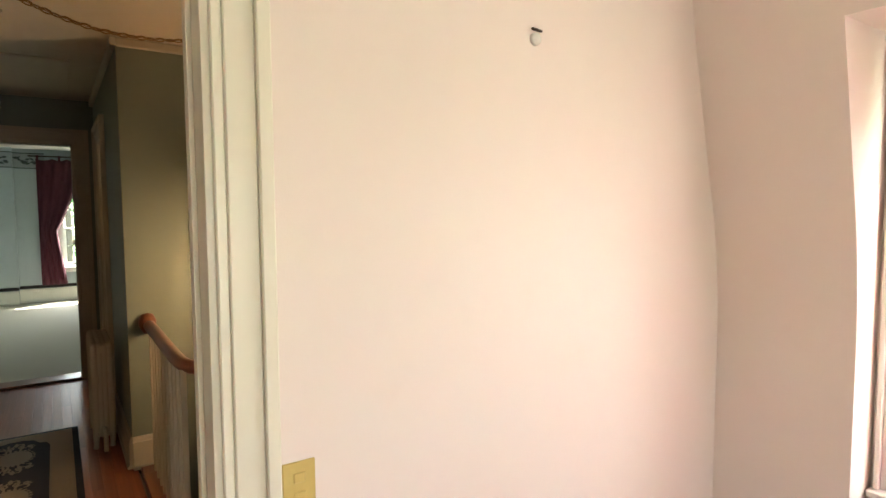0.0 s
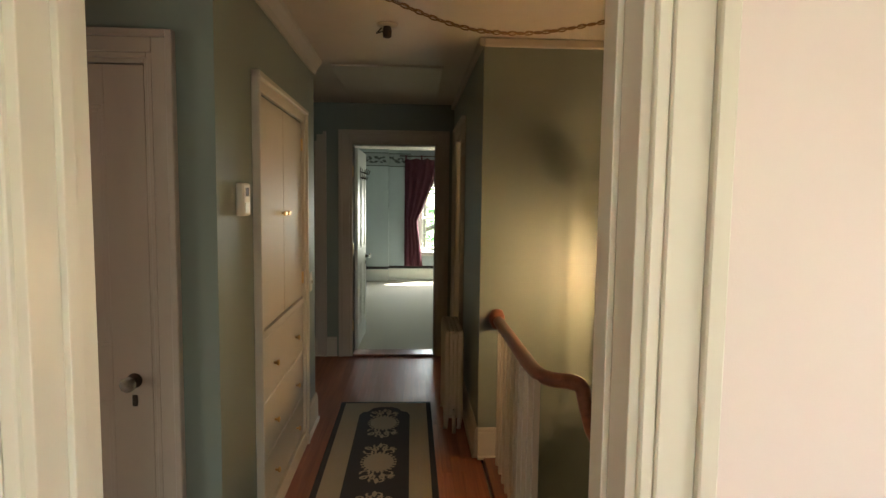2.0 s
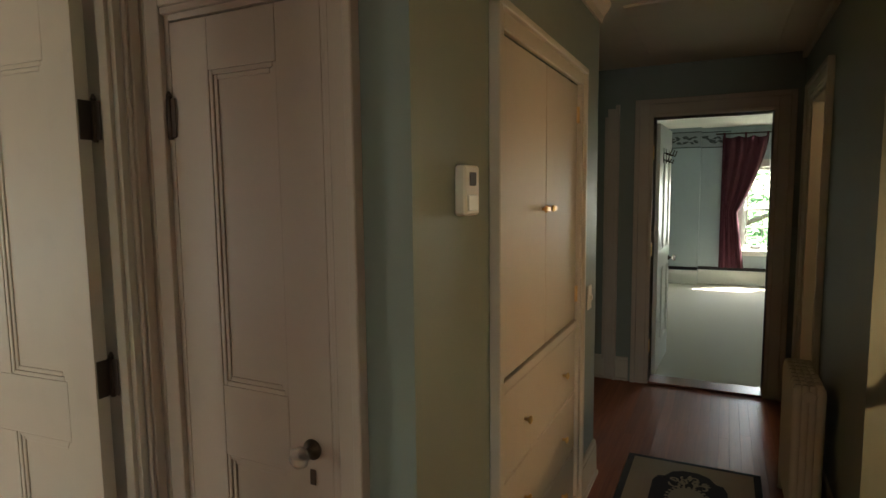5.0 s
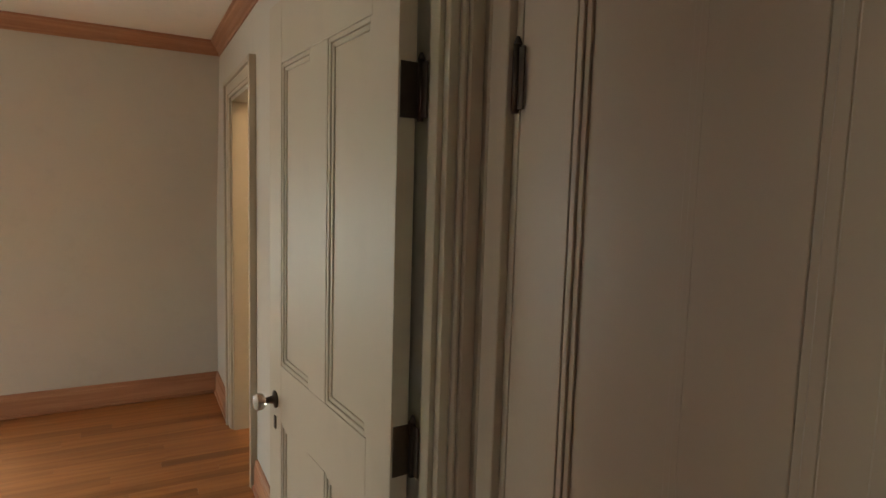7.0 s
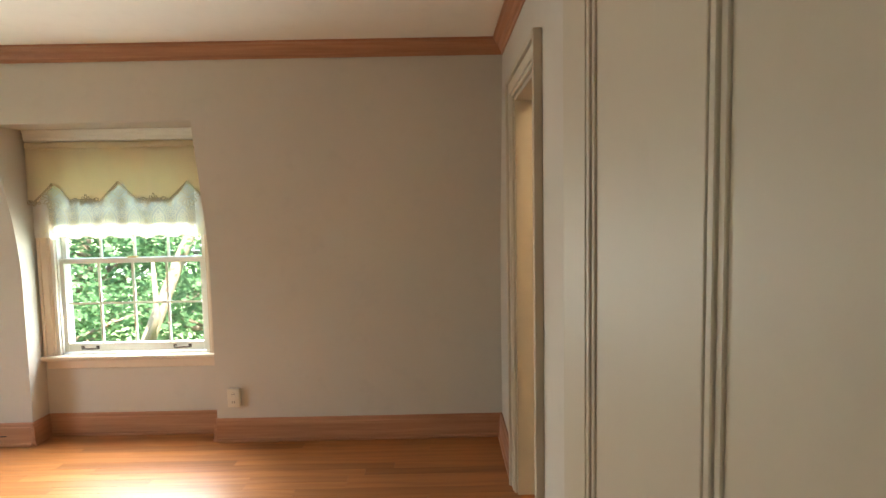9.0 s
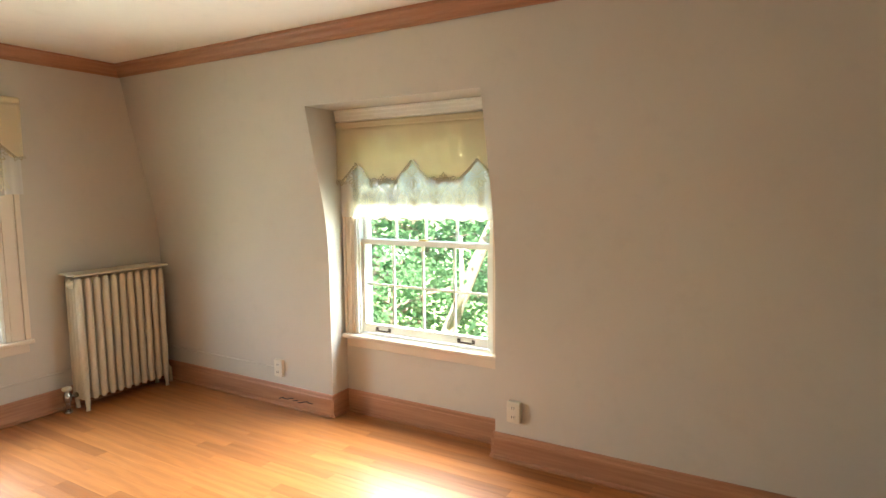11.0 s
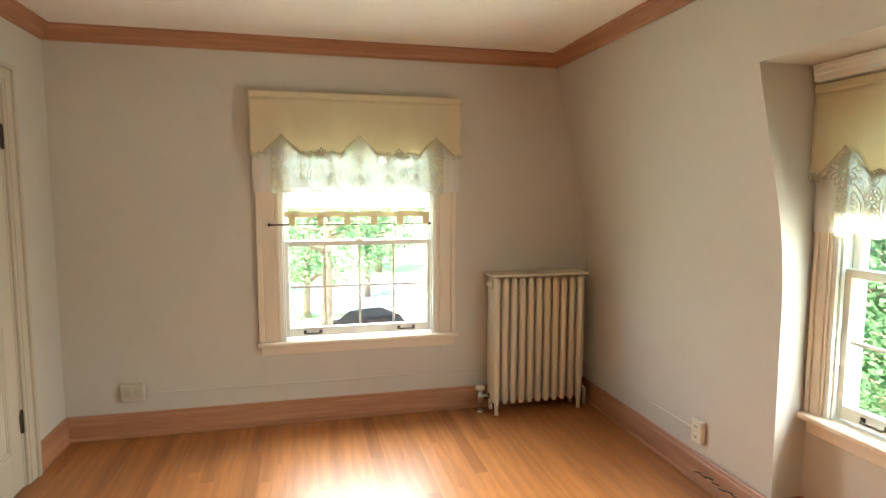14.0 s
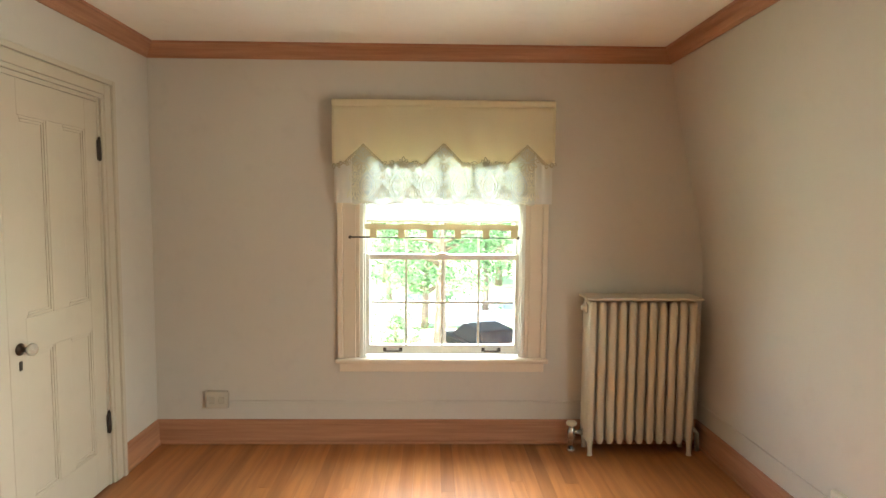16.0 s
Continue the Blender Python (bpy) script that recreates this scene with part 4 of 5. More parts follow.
def radiator(name, m, sections, pitch, depth, z0, h, label, shelf=True, mat=RADPAINT):
    """Cast-iron column radiator. Local x along it, y from front (0) to back, z up."""
    e = empty(name, m, label, "radiator")
    L = sections * pitch
    sec = Mesh()
    cols = 4
    r = pitch * 0.41
    for c in range(cols):
        y = r + (depth - 2 * r) * c / (cols - 1)
        zz = [z0 + 0.012, z0 + 0.03, z0 + 0.06, z0 + h - 0.06, z0 + h - 0.03, z0 + h - 0.012]
        sec.tube([(0, y, q) for q in zz], [r * 0.55, r * 0.9, r, r, r * 0.9, r * 0.55], 10)
    for q in (z0 + 0.055, z0 + h - 0.055):
        sec.tube([(0, 0.012, q), (0, depth - 0.012, q)], 0.021, 10)
        sec.tube([(-pitch * 0.5, depth / 2, q), (pitch * 0.5, depth / 2, q)], 0.024, 10)
    for q in (z0 + h * 0.36, z0 + h * 0.66):
        sec.tube([(0, 0.02, q), (0, depth - 0.02, q)], 0.010, 8)
    first = sec.ob("section", mat, e)
    first.location.x = pitch / 2
    for i in range(1, sections):
        o = new("section", first.data)
        o.parent = e
        o.location.x = pitch * (i + 0.5)
    for x in (pitch / 2, L - pitch / 2):
        for y in (0.02, depth - 0.02):
            Mesh().tube([(x, y, z0 + 0.05), (x, y - 0.002, z0), (x, y - 0.004, 0.02), (x, y - 0.006, 0.0)], [0.02, 0.017, 0.013, 0.017], 8).ob("leg", mat, e)
    if shelf:
        Mesh().box((-0.018, -0.02, z0 + h), (L + 0.012, depth + 0.01, z0 + h + 0.014), 0, 0.004).ob("top_board", mat, e)
    Mesh().lathe([(0.0, -0.03), (0.017, -0.03), (0.017, -0.014), (0.03, -0.012), (0.033, 0.0), (0.0, 0.002)], (0.0, depth * 0.32, z0 + h - 0.055), "x", 14).ob("end_plug", mat, e)
    # supply valve with wheel at the first end, pipe at the other
    v = Mesh().tube([(-0.065, depth / 2, 0.0), (-0.065, depth / 2, 0.15)], 0.016, 10)
    v.tube([(-0.065, depth / 2, z0 + 0.055), (0.0, depth / 2, z0 + 0.055)], 0.018, 10)
    v.lathe([(0.026, 0.0), (0.026, 0.012), (0.014, 0.014)], (-0.065, depth / 2, 0.003), "z", 12)
    v.lathe([(0.022, 0.08), (0.026, 0.095), (0.026, 0.13), (0.014, 0.15), (0.009, 0.165)], (-0.065, depth / 2, 0.0), "z", 12)
    v.ob("valve", STEEL, e)
    Mesh().lathe([(0.0, 0.163), (0.028, 0.163), (0.034, 0.172), (0.028, 0.184), (0.012, 0.19), (0, 0.191)], (-0.065, depth / 2, 0.0), "z", 12).ob("valve_wheel", mat, e)
    Mesh().tube([(L, depth / 2, z0 + 0.07), (L + 0.03, depth / 2, z0 + 0.072), (L + 0.048, depth / 2, z0 + 0.05), (L + 0.05, depth / 2, 0.0)], 0.013, 10).ob("pipe", mat, e)
    return e


radiator("radiator", pose(2.03, -4.285, 0, 0, 0, -90), 11, 0.0605, 0.17, 0.06, 0.89, "cream painted cast-iron column radiator with a top board")
radiator("hall_radiator", pose(-4.83, 0.155, 0), 8, 0.06, 0.13, 0.06, 0.62, "cream painted cast-iron radiator against the hall wall", shelf=False, mat=CREAM)


def outlet(m, label):
    """A surface-mounted socket box; local x across, y out of the wall, z up."""
    e = empty("wall_socket", m, label, "socket", "wall sockets")
    Mesh().box((-0.04, 0, -0.06), (0.04, 0.03, 0.06), 0, 0.005).ob("plate", PLASTIC, e)
    for z in (-0.026, 0.026):
        s = Mesh().box((-0.016, 0.03, z - 0.016), (0.016, 0.0325, z + 0.016), 0, 0.002)
        s.box((-0.008, 0.0325, z - 0.006), (-0.005, 0.0335, z + 0.008), 1).box((0.005, 0.0325, z - 0.006), (0.008, 0.0335, z + 0.008), 1)
        s.ob("receptacle", [PLASTIC, BLACK], e)


pb = empty("wall_socket", pose(XE, -2.03, 0.285, 0, 0, 90), "wide socket box painted over in the wall colour", "socket", "wall sockets")
Mesh().box((-0.068, 0, -0.055), (0.068, 0.032, 0.055), 0, 0.006).ob("plate", plain("painted_over_box", (0.46, 0.41, 0.32), 0.5, 0.06), pb)
for x in (-0.03, 0.03):
    Mesh().box((x - 0.017, 0.032, -0.022), (x + 0.017, 0.0345, 0.022), 0, 0.004).ob("receptacle", plain("painted_over_face", (0.42, 0.37, 0.29), 0.5, 0.06), pb)
outlet(pose(0.93, YS, 0.275), "ivory surface-mounted socket above the baseboard")
outlet(pose(-0.855, YS, 0.295), "ivory surface-mounted socket above the baseboard")
wm = Mesh().box((XE - 0.012, -2.09, 0.262), (XE, -4.9, 0.276), 0, 0.003)
tagged(wm.ob("wire_channel", GREIGE), "painted wire channel running above the baseboard", "wire channel")
wm = Mesh().box((0.97, YS, 0.262), (2.215, YS + 0.012, 0.276), 0, 0.003)
tagged(wm.ob("wire_channel", GREIGE), "painted wire channel running above the baseboard", "wire channel")
grille = Mesh()
for i in range(7):
    x = 0.62 + i * 0.045
    grille.tube([(x, YS + 0.020, 0.07 + 0.008 * math.sin(i * 2.1)), (x + 0.05, YS + 0.021, 0.062 + 0.009 * math.sin(i * 1.7 + 1))], 0.0035, 5)
tagged(grille.ob("scratch_mark", BLACK), "dark gouges in the fir baseboard", "scratch", kind="stuff")

# ---- pink room things ----
sw = empty("light_switch", pose(PX, 0.447, 0.865, 0, 0, -90), "yellowed brass switch plate on the pink wall", "light switch")
Mesh().box((-0.038, 0, -0.058), (0.038, 0.006, 0.058), 0, 0.002).ob("plate", YELLOWPLATE, sw)
for z in (-0.022, 0.022):
    Mesh().box((-0.014, 0.006, z - 0.012), (0.014, 0.010, z + 0.012), 0, 0.002).ob("toggle", YELLOWPLATE, sw)
nl = empty("wall_plug", pose(PX, 1.152, 1.966, 0, 0, -90), "white wall plug with a dark screw", "wall plug")
Mesh().lathe([(0, 0.012), (0.016, 0.01), (0.018, 0), (0, 0)], (0, 0, -0.012), "y", 12).ob("plug", WHITE, nl)
Mesh().tube([(-0.02, 0.006, 0.012), (0.02, 0.012, 0.012)], 0.004, 6).ob("screw", DARKMETAL, nl)
cv, cf = [], []
for i in range(25):
    u = i / 24
    for j in range(9):
        z = 2.0 - 1.75 * j / 8
        cv.append((-0.94 + u * (0.40 - 0.10 * math.sin(math.pi * min(1, j / 5))), PN + 0.06 + 0.02 * math.sin(u * 30), z))
for i in range(24):
    for j in range(8):
        a = i * 9 + j
        cf.append((a, a + 1, a + 10, a + 9))
co = Mesh().add(cv, cf, 0, True).ob("pink_curtain", PINKCLOTH)
tagged(co, "translucent pink curtain hanging in the dormer", "curtain")
tagged(Mesh().tube([(-1.01, PN + 0.06, 2.0), (0.15, PN + 0.06, 2.0)], 0.01, 8).ob("pink_curtain_rod", WHITE), "white curtain rod in the pink dormer", "curtain rod")

# ---- hall things ----
cup = empty("linen_cupboard", pose(0, 0, 0), "built-in cream gloss linen cupboard with doors over drawers", "cupboard")
cb = Mesh()
for x0, x1, d in ((-3.13, -3.085, 0.02), (-3.085, -3.06, 0.034)):
    cb.box((x0, HS, 0.0), (x1, HS + d, 2.03), 0, 0.003)
for x0, x1, d in ((-4.145, -4.10, 0.02), (-4.17, -4.145, 0.034)):
    cb.box((x0, HS, 0.0), (x1, HS + d, 2.03), 0, 0.003)
cb.box((-4.10, HS, 1.96), (-3.13, HS + 0.02, 2.01), 0, 0.003).box((-4.17, HS, 2.01), (-3.06, HS + 0.036, 2.035), 0, 0.003)
cb.box((-4.10, HS, 0.0), (-3.13, HS + 0.02, 0.10), 0, 0.003).box((-4.10, HS - 0.09, 0.895), (-3.13, HS + 0.012, 0.93), 0, 0.003)
cb.box((-4.10, HS - 0.095, 0.1), (-3.13, HS - 0.06, 1.96))
cb.ob("carcass", CREAM, cup)
for i, (x0, x1) in enumerate(((-3.612, -3.135), (-4.095, -3.618))):
    d = Mesh().box((x0, HS - 0.02, 0.936), (x1, HS + 0.004, 1.955), 0, 0.003).ob("door", CREAM, cup)
    kx = x0 + 0.04 if i == 0 else x1 - 0.04
    Mesh().tube([(kx, HS + 0.004, 1.442), (kx, HS + 0.02, 1.442)], 0.005, 8).box((kx - 0.022, HS + 0.016, 1.43), (kx + 0.022, HS + 0.03, 1.454), 0, 0.005).ob("latch", BRASS, d)
    hx = x1 - 0.004 if i == 0 else x0 + 0.004
    for z in (1.05, 1.83):
        Mesh().tube([(hx, HS + 0.008, z - 0.035), (hx, HS + 0.008, z + 0.035)], 0.006, 8).box((hx - 0.014, HS + 0.003, z - 0.033), (hx + 0.014, HS + 0.007, z + 0.033)).ob("hinge", BRASS, d)
for z0, z1 in ((0.105, 0.335), (0.34, 0.60), (0.605, 0.89)):
    d = Mesh().box((-4.095, HS - 0.02, z0), (-3.135, HS + 0.006, z1), 0, 0.004).ob("drawer", CREAM, cup)
    for kx in (-3.37, -3.88):
        Mesh().lathe([(0, 0), (0.006, 0.0), (0.006, 0.012), (0.014, 0.018), (0.014, 0.024), (0, 0.028)], (kx, HS + 0.006, (z0 + z1) / 2 - 0.01), "y", 10).ob("drawer_knob", BRASS, d)
th = empty("thermostat", pose(-2.875, HS, 1.51), "white plastic thermostat on the green wall", "thermostat")
Mesh().box((-0.045, 0, -0.062), (0.045, 0.03, 0.062), 0, 0.006).ob("case", PLASTIC, th)
Mesh().box((-0.02, 0.03, 0.012), (0.02, 0.032, 0.045), 0, 0.001).ob("display", DARKMETAL, th)
Mesh().box((-0.03, 0.03, -0.05), (0.03, 0.033, -0.01), 0, 0.002).ob("cover", WHITE, th)
sw2 = empty("hall_switch", pose(-4.40, HS, 0.98), "ivory switch plate beside the cupboard", "light switch")
Mesh().box((-0.036, 0, -0.06), (0.036, 0.006, 0.06), 0, 0.002).ob("plate", PLASTIC, sw2)
Mesh().box((-0.005, 0.006, -0.012), (0.005, 0.018, 0.012), 0, 0.002).ob("toggle", PLASTIC, sw2)

# ceiling socket and swagged chain
cf_ = empty("ceiling_socket", pose(-3.72, -0.20, HC), "small dark bare lamp socket on a ceiling plate", "lamp socket")
Mesh().lathe([(0, 0), (0.055, 0), (0.05, -0.012), (0.02, -0.02), (0, -0.02)], (0, 0, 0), "z", 18).ob("ceiling_plate", CREAM, cf_)
Mesh().lathe([(0.02, -0.018), (0.024, -0.04), (0.022, -0.07), (0.012, -0.074), (0, -0.06)], (0.02, 0, 0), "z", 14).ob("socket", DARKMETAL, cf_)
Mesh().tube([(0.0, -0.03, -0.02), (-0.06, -0.06, -0.03), (-0.075, -0.02, -0.012)], 0.004, 6).ob("wire", DARKMETAL, cf_)


def chain(name, pts, mat, label, pitch=0.022, r=0.0022):
    """Linked chain along a smooth line of points."""
    pts = [Vector(p) for p in pts]
    m = Mesh()
    line = []
    for i in range(len(pts) - 1):
        p0, p1, p2, p3 = pts[max(i - 1, 0)], pts[i], pts[i + 1], pts[min(i + 2, len(pts) - 1)]
        for k in range(20):
            t = k / 20
            line.append(0.5 * (2 * p1 + (p2 - p0) * t + (2 * p0 - 5 * p1 + 4 * p2 - p3) * t * t + (3 * p1 - p0 - 3 * p2 + p3) * t ** 3))
    line.append(pts[-1])
    acc, n, last = 0.0, 0, line[0]
    for a, b in zip(line, line[1:]):
        acc += (b - a).length
        if acc >= pitch:
            d = (b - last).normalized()
            s = d.orthogonal().normalized()
            if n % 2:
                s = d.cross(s)
            c = (b + last) / 2
            loop = [c + d * math.cos(q * math.pi / 4) * pitch * 0.68 + s * math.sin(q * math.pi / 4) * pitch * 0.3 for q in range(9)]
            m.tube(loop, r, 5, close=False)
            acc, last, n = 0.0, b, n + 1
    m.tube([p + Vector((0.004, 0.003, 0)) for p in line[::4]], 0.0022, 5)
    return tagged(m.ob(name, mat), label, "chain")


chain("swag_chain", [(-3.28, -0.20, HC - 0.012), (-3.34, 0.08, 2.325), (-3.37, 0.30, 2.295), (-3.42, 0.58, 2.32), (LX, LY - 0.02, HC - 0.02)], metal("tarnished_brass", (0.30, 0.18, 0.08), 0.4), "tarnished brass chain swagged below the hall ceiling", 0.032, 0.0036)
chain("lantern_chain", [(LX, LY, HC - 0.005), (LX, LY, 2.0), (LX, LY, 1.41)], BRASS, "aged brass chain holding the lantern")
for x, y in ((-3.28, -0.20), (LX, LY - 0.01)):
    hk = Mesh().lathe([(0, 0), (0.014, 0), (0.012, -0.006), (0.004, -0.008), (0.004, -0.02)], (x, y, HC), "z", 10)
    tagged(hk.ob("ceiling_hook", BRASS), "brass hook screwed into the hall ceiling", "hook", "ceiling hooks")

lan = empty("hanging_lantern", pose(LX, LY, 0.845), "lit brass lantern with glass panes on a chain", "lantern")
R, H = 0.148, 0.375
fr = Mesh()
for z, t_ in ((0.012, 0.010), (H, 0.020)):
    fr.lathe([(R - 0.010, z - t_), (R + 0.006, z - t_), (R + 0.006, z + t_), (R - 0.010, z + t_), (R - 0.010, z - t_)], (0, 0, 0), "z", 28)
for i in range(6):
    a = i * math.pi / 3 + 0.3
    p = (R * math.cos(a), R * math.sin(a))
    fr.tube([(*p, 0.0), (*p, H + 0.025)], 0.004, 6)
    fr.tube([(*p, H + 0.01), (p[0] * 0.25, p[1] * 0.25, H + 0.034), (0, 0, H + 0.042)], 0.003, 6)
fr.ob("frame", BRASS, lan)
st = Mesh().lathe([(0.0, 0.56), (0.012, 0.55), (0.02, 0.53), (0.01, 0.51), (0.008, 0.47), (0.016, 0.45), (0.008, 0.43), (0.008, 0.13), (0.03, 0.12), (0.012, 0.09), (0.0, 0.08)], (0, 0, 0), "z", 12)
for i in range(3):
    a = i * 2.094 + 0.5
    c, s = math.cos(a) * 0.055, math.sin(a) * 0.055
    st.tube([(0, 0, 0.12), (c * 0.6, s * 0.6, 0.09), (c, s, 0.10), (c, s, 0.12)], 0.004, 6)
    st.lathe([(0.0, 0.12), (0.016, 0.122), (0.018, 0.128), (0.009, 0.13)], (c, s, 0), "z", 10)
st.ob("stem", BRASS, lan)
for i in range(3):
    a = i * 2.094 + 0.5
    c, s = math.cos(a) * 0.055, math.sin(a) * 0.055
    Mesh().tube([(c, s, 0.128), (c, s, 0.20)], 0.009, 10).ob("candle_sleeve", CREAM, lan)
    b = Mesh().lathe([(0.006, 0.20), (0.013, 0.215), (0.015, 0.235), (0.009, 0.265), (0.0, 0.285)], (c, s, 0), "z", 12).ob("bulb", BULB, lan)
    b.visible_shadow = False
# bars added between the panes to cast the wall streaks of bevelled glass
cm = Mesh()
for i in range(18):
    a = (i + 0.96) * math.pi / 9 + 0.3
    cm.tube([(R * 0.98 * math.cos(a), R * 0.98 * math.sin(a), 0.02), (R * 0.98 * math.cos(a), R * 0.98 * math.sin(a), H - 0.008)], 0.003 if i % 3 else 0.005, 6)
cm.ob("streak_bar", BRASS, lan)
for i in range(18):
    a0, a1 = i * math.pi / 9 + 0.3, (i + 0.92) * math.pi / 9 + 0.3
    v = [((R - 0.003 - q) * math.cos(a), (R - 0.003 - q) * math.sin(a), z) for q in (0, 0.003) for z in (0.02, H - 0.008) for a in (a0, a1)]
    p = Mesh().add(v, [(0, 1, 3, 2), (4, 6, 7, 5), (0, 4, 5, 1), (2, 3, 7, 6), (0, 2, 6, 4), (1, 5, 7, 3)]).ob("pane", GLASS, lan)
    p.visible_shadow = False

# stair guard and flight
guard = empty("stair_guard", pose(0, 0, 0), "dark wooden handrail on cream balusters round the stairwell", "handrail")
GY = 0.435


def smooth(pts, n=10):
    pts = [Vector(p) for p in pts]
    out = []
    for i in range(len(pts) - 1):
        p0, p1, p2, p3 = pts[max(i - 1, 0)], pts[i], pts[i + 1], pts[min(i + 2, len(pts) - 1)]
        for k in range(n):
            t = k / n
            out.append(0.5 * (2 * p1 + (p2 - p0) * t + (2 * p0 - 5 * p1 + 4 * p2 - p3) * t * t + (3 * p1 - p0 - 3 * p2 + p3) * t ** 3))
    return out + [pts[-1]]


rail = smooth([(-3.93, GY, 0.83), (-3.6, GY, 0.832), (-3.2, GY, 0.83), (-2.92, GY + 0.01, 0.825), (-2.83, GY + 0.05, 0.822), (-2.80, GY + 0.12, 0.82), (-2.785, GY + 0.16, 0.80), (-2.775, GY + 0.18, 0.72), (-2.76, GY + 0.22, 0.60), (-2.74, GY + 0.34, 0.45), (-2.72, GY + 0.75, 0.12), (-2.7, GY + 1.3, -0.30)])
Mesh().tube(rail, 0.03, 12, squash=1.05).ob("handrail", RAILWOOD, guard)
Mesh().lathe([(0, 0.062), (0.03, 0.055), (0.046, 0.02), (0.046, -0.01), (0.03, -0.04), (0.02, -0.055), (0, -0.055)], (-3.915, GY - 0.005, 0.835), "z", 16).ob("rail_knob", RAILWOOD, guard)
x = -3.80
while x < -2.84:
    Mesh().box((x - 0.012, GY - 0.012, 0.0), (x + 0.012, GY + 0.012, 0.812)).ob("baluster", CREAM, guard)
    x += 0.105
for y, top, bot in ((0.64, 0.57, -0.19), (0.80, 0.40, -0.19), (0.95, 0.27, -0.38), (1.12, 0.13, -0.38)):
    Mesh().box((-2.745, y - 0.012, bot), (-2.721, y + 0.012, top)).ob("baluster", CREAM, guard)
struct(Mesh().box((SWX, GY - 0.07, -0.02), (-2.70, GY + 0.05, 0.016), 0, 0.005).ob("landing_nosing", RAILWOOD), "dark wooden landing nosing")
flight = empty("stair_flight", pose(0, 0, 0), "wooden stair flight going down from the landing", "stairs")
for i in range(8):
    y, z = 0.42 + i * 0.215, -0.19 * (i + 1)
    Mesh().box((-2.68, y, z - 0.03), (PXH - 0.006, y + 0.245, z), 0, 0.008).ob("tread", RAILWOOD, flight)
    Mesh().box((-2.68, y, z + 0.001), (PXH - 0.006, y + 0.018, z + 0.158)).ob("riser", CREAM, flight)
Mesh().prism([(0.40, -0.02), (0.62, -0.02), (2.1, -1.33), (2.1, -1.75), (0.40, -0.24)], 0, -2.72, -2.682).ob("stringer", CREAM, flight)

# runner rug: border, field and floral medallions
RX0, RX1, RY0, RY1 = -4.87, -2.85, -0.575, 0.085
rug = empty("runner_rug", pose(0, 0, 0.0), "black and cream runner rug with floral medallions", "rug")
Mesh().box((RX0, RY0, 0.001), (RX1, RY1, 0.010), 0, 0.003).ob("border", NAVY, rug)
Mesh().box((RX0 + 0.035, RY0 + 0.035, 0.010), (RX1 - 0.035, RY1 - 0.035, 0.0118)).ob("cream_band", RUGCREAM, rug)
cy = (RY0 + RY1) / 2
fp = []
for a, b in ((RX0 + 0.12, -1), (RX1 - 0.12, 1)):
    k = [(-0.175, 0.16), (-0.155, 0.10), (-0.12, 0.09), (-0.09, 0.03), (-0.04, 0.0), (0.04, 0.0), (0.09, 0.03), (0.12, 0.09), (0.155, 0.10), (0.175, 0.16)]
    pts = [(a + (-b) * dx, cy + dy) for dy, dx in k]
    fp += pts if b < 0 else list(reversed(pts))
m = Mesh().prism(fp, 2, 0.0118, 0.0134)
m.ob("black_field", NAVY, rug)


def petal(ms, x, y, ang, ln, wd, z):
    c, s = math.cos(ang), math.sin(ang)
    v = [(x + c * ln * t - s * wd * q, y + s * ln * t + c * wd * q, z) for t, q in ((0, 0), (0.3, 0.4), (0.65, 0.5), (1, 0), (0.65, -0.5), (0.3, -0.4))]
    ms.add(v, [(0, 1, 2, 3, 4, 5)])


rr = random.Random(4)


def scroll(ms, x, y, r, a0, turn, z, t=0.012):
    """A flat woven scroll that winds inwards from angle a0."""
    v = []
    for i in range(15):
        a = a0 + turn * 4.4 * i / 14
        q = r * (1 - 0.6 * i / 14)
        for o in (-t / 2, t / 2):
            v.append((x + (q + o) * math.cos(a), y + (q + o) * math.sin(a), z))
    ms.add(v, [(2 * i, 2 * i + 1, 2 * i + 3, 2 * i + 2) for i in range(14)])


for cx in (-4.45, -3.86, -3.27):
    fl, fl2 = Mesh(), Mesh()
    ov = [(cx + 0.115 * math.cos(a), cy + 0.088 * math.sin(a)) for a in (2 * math.pi * i / 24 for i in range(24))]
    fl2.prism(ov, 2, 0.0134, 0.0140)
    for i in range(24):
        a = 2 * math.pi * i / 24
        petal(fl, cx + 0.112 * math.cos(a), cy + 0.086 * math.sin(a), a, 0.022, 0.020, 0.0142)
    for sx in (-1, 1):
        for sy in (-1, 1):
            for ox, oy, r, a0, tn in ((0.135, 0.062, 0.034, -1.2, 1), (0.172, 0.036, 0.028, 0.4, -1), (0.185, 0.078, 0.024, 2.2, 1), (0.215, 0.022, 0.022, -0.6, 1)):
                scroll(fl, cx + sx * ox, cy + sy * oy, r, a0 if sx > 0 else math.pi - a0, tn * sx * sy, 0.0141)
            petal(fl, cx + sx * 0.12, cy + sy * 0.02, 0.25 * sy if sx > 0 else math.pi - 0.25 * sy, 0.085, 0.020, 0.0140)
            petal(fl, cx + sx * 0.16, cy + sy * 0.055, 0.9 * sy if sx > 0 else math.pi - 0.9 * sy, 0.05, 0.018, 0.0140)
        petal(fl, cx + sx * 0.19, cy, 0 if sx > 0 else math.pi, 0.07, 0.026, 0.0141)
    tagged(fl.ob("medallion", RUGCREAM, rug), kind="stuff")
    tagged(fl2.ob("medallion_centre", RUGTAN, rug), kind="stuff")
bd = Mesh()
x = RX0 + 0.08
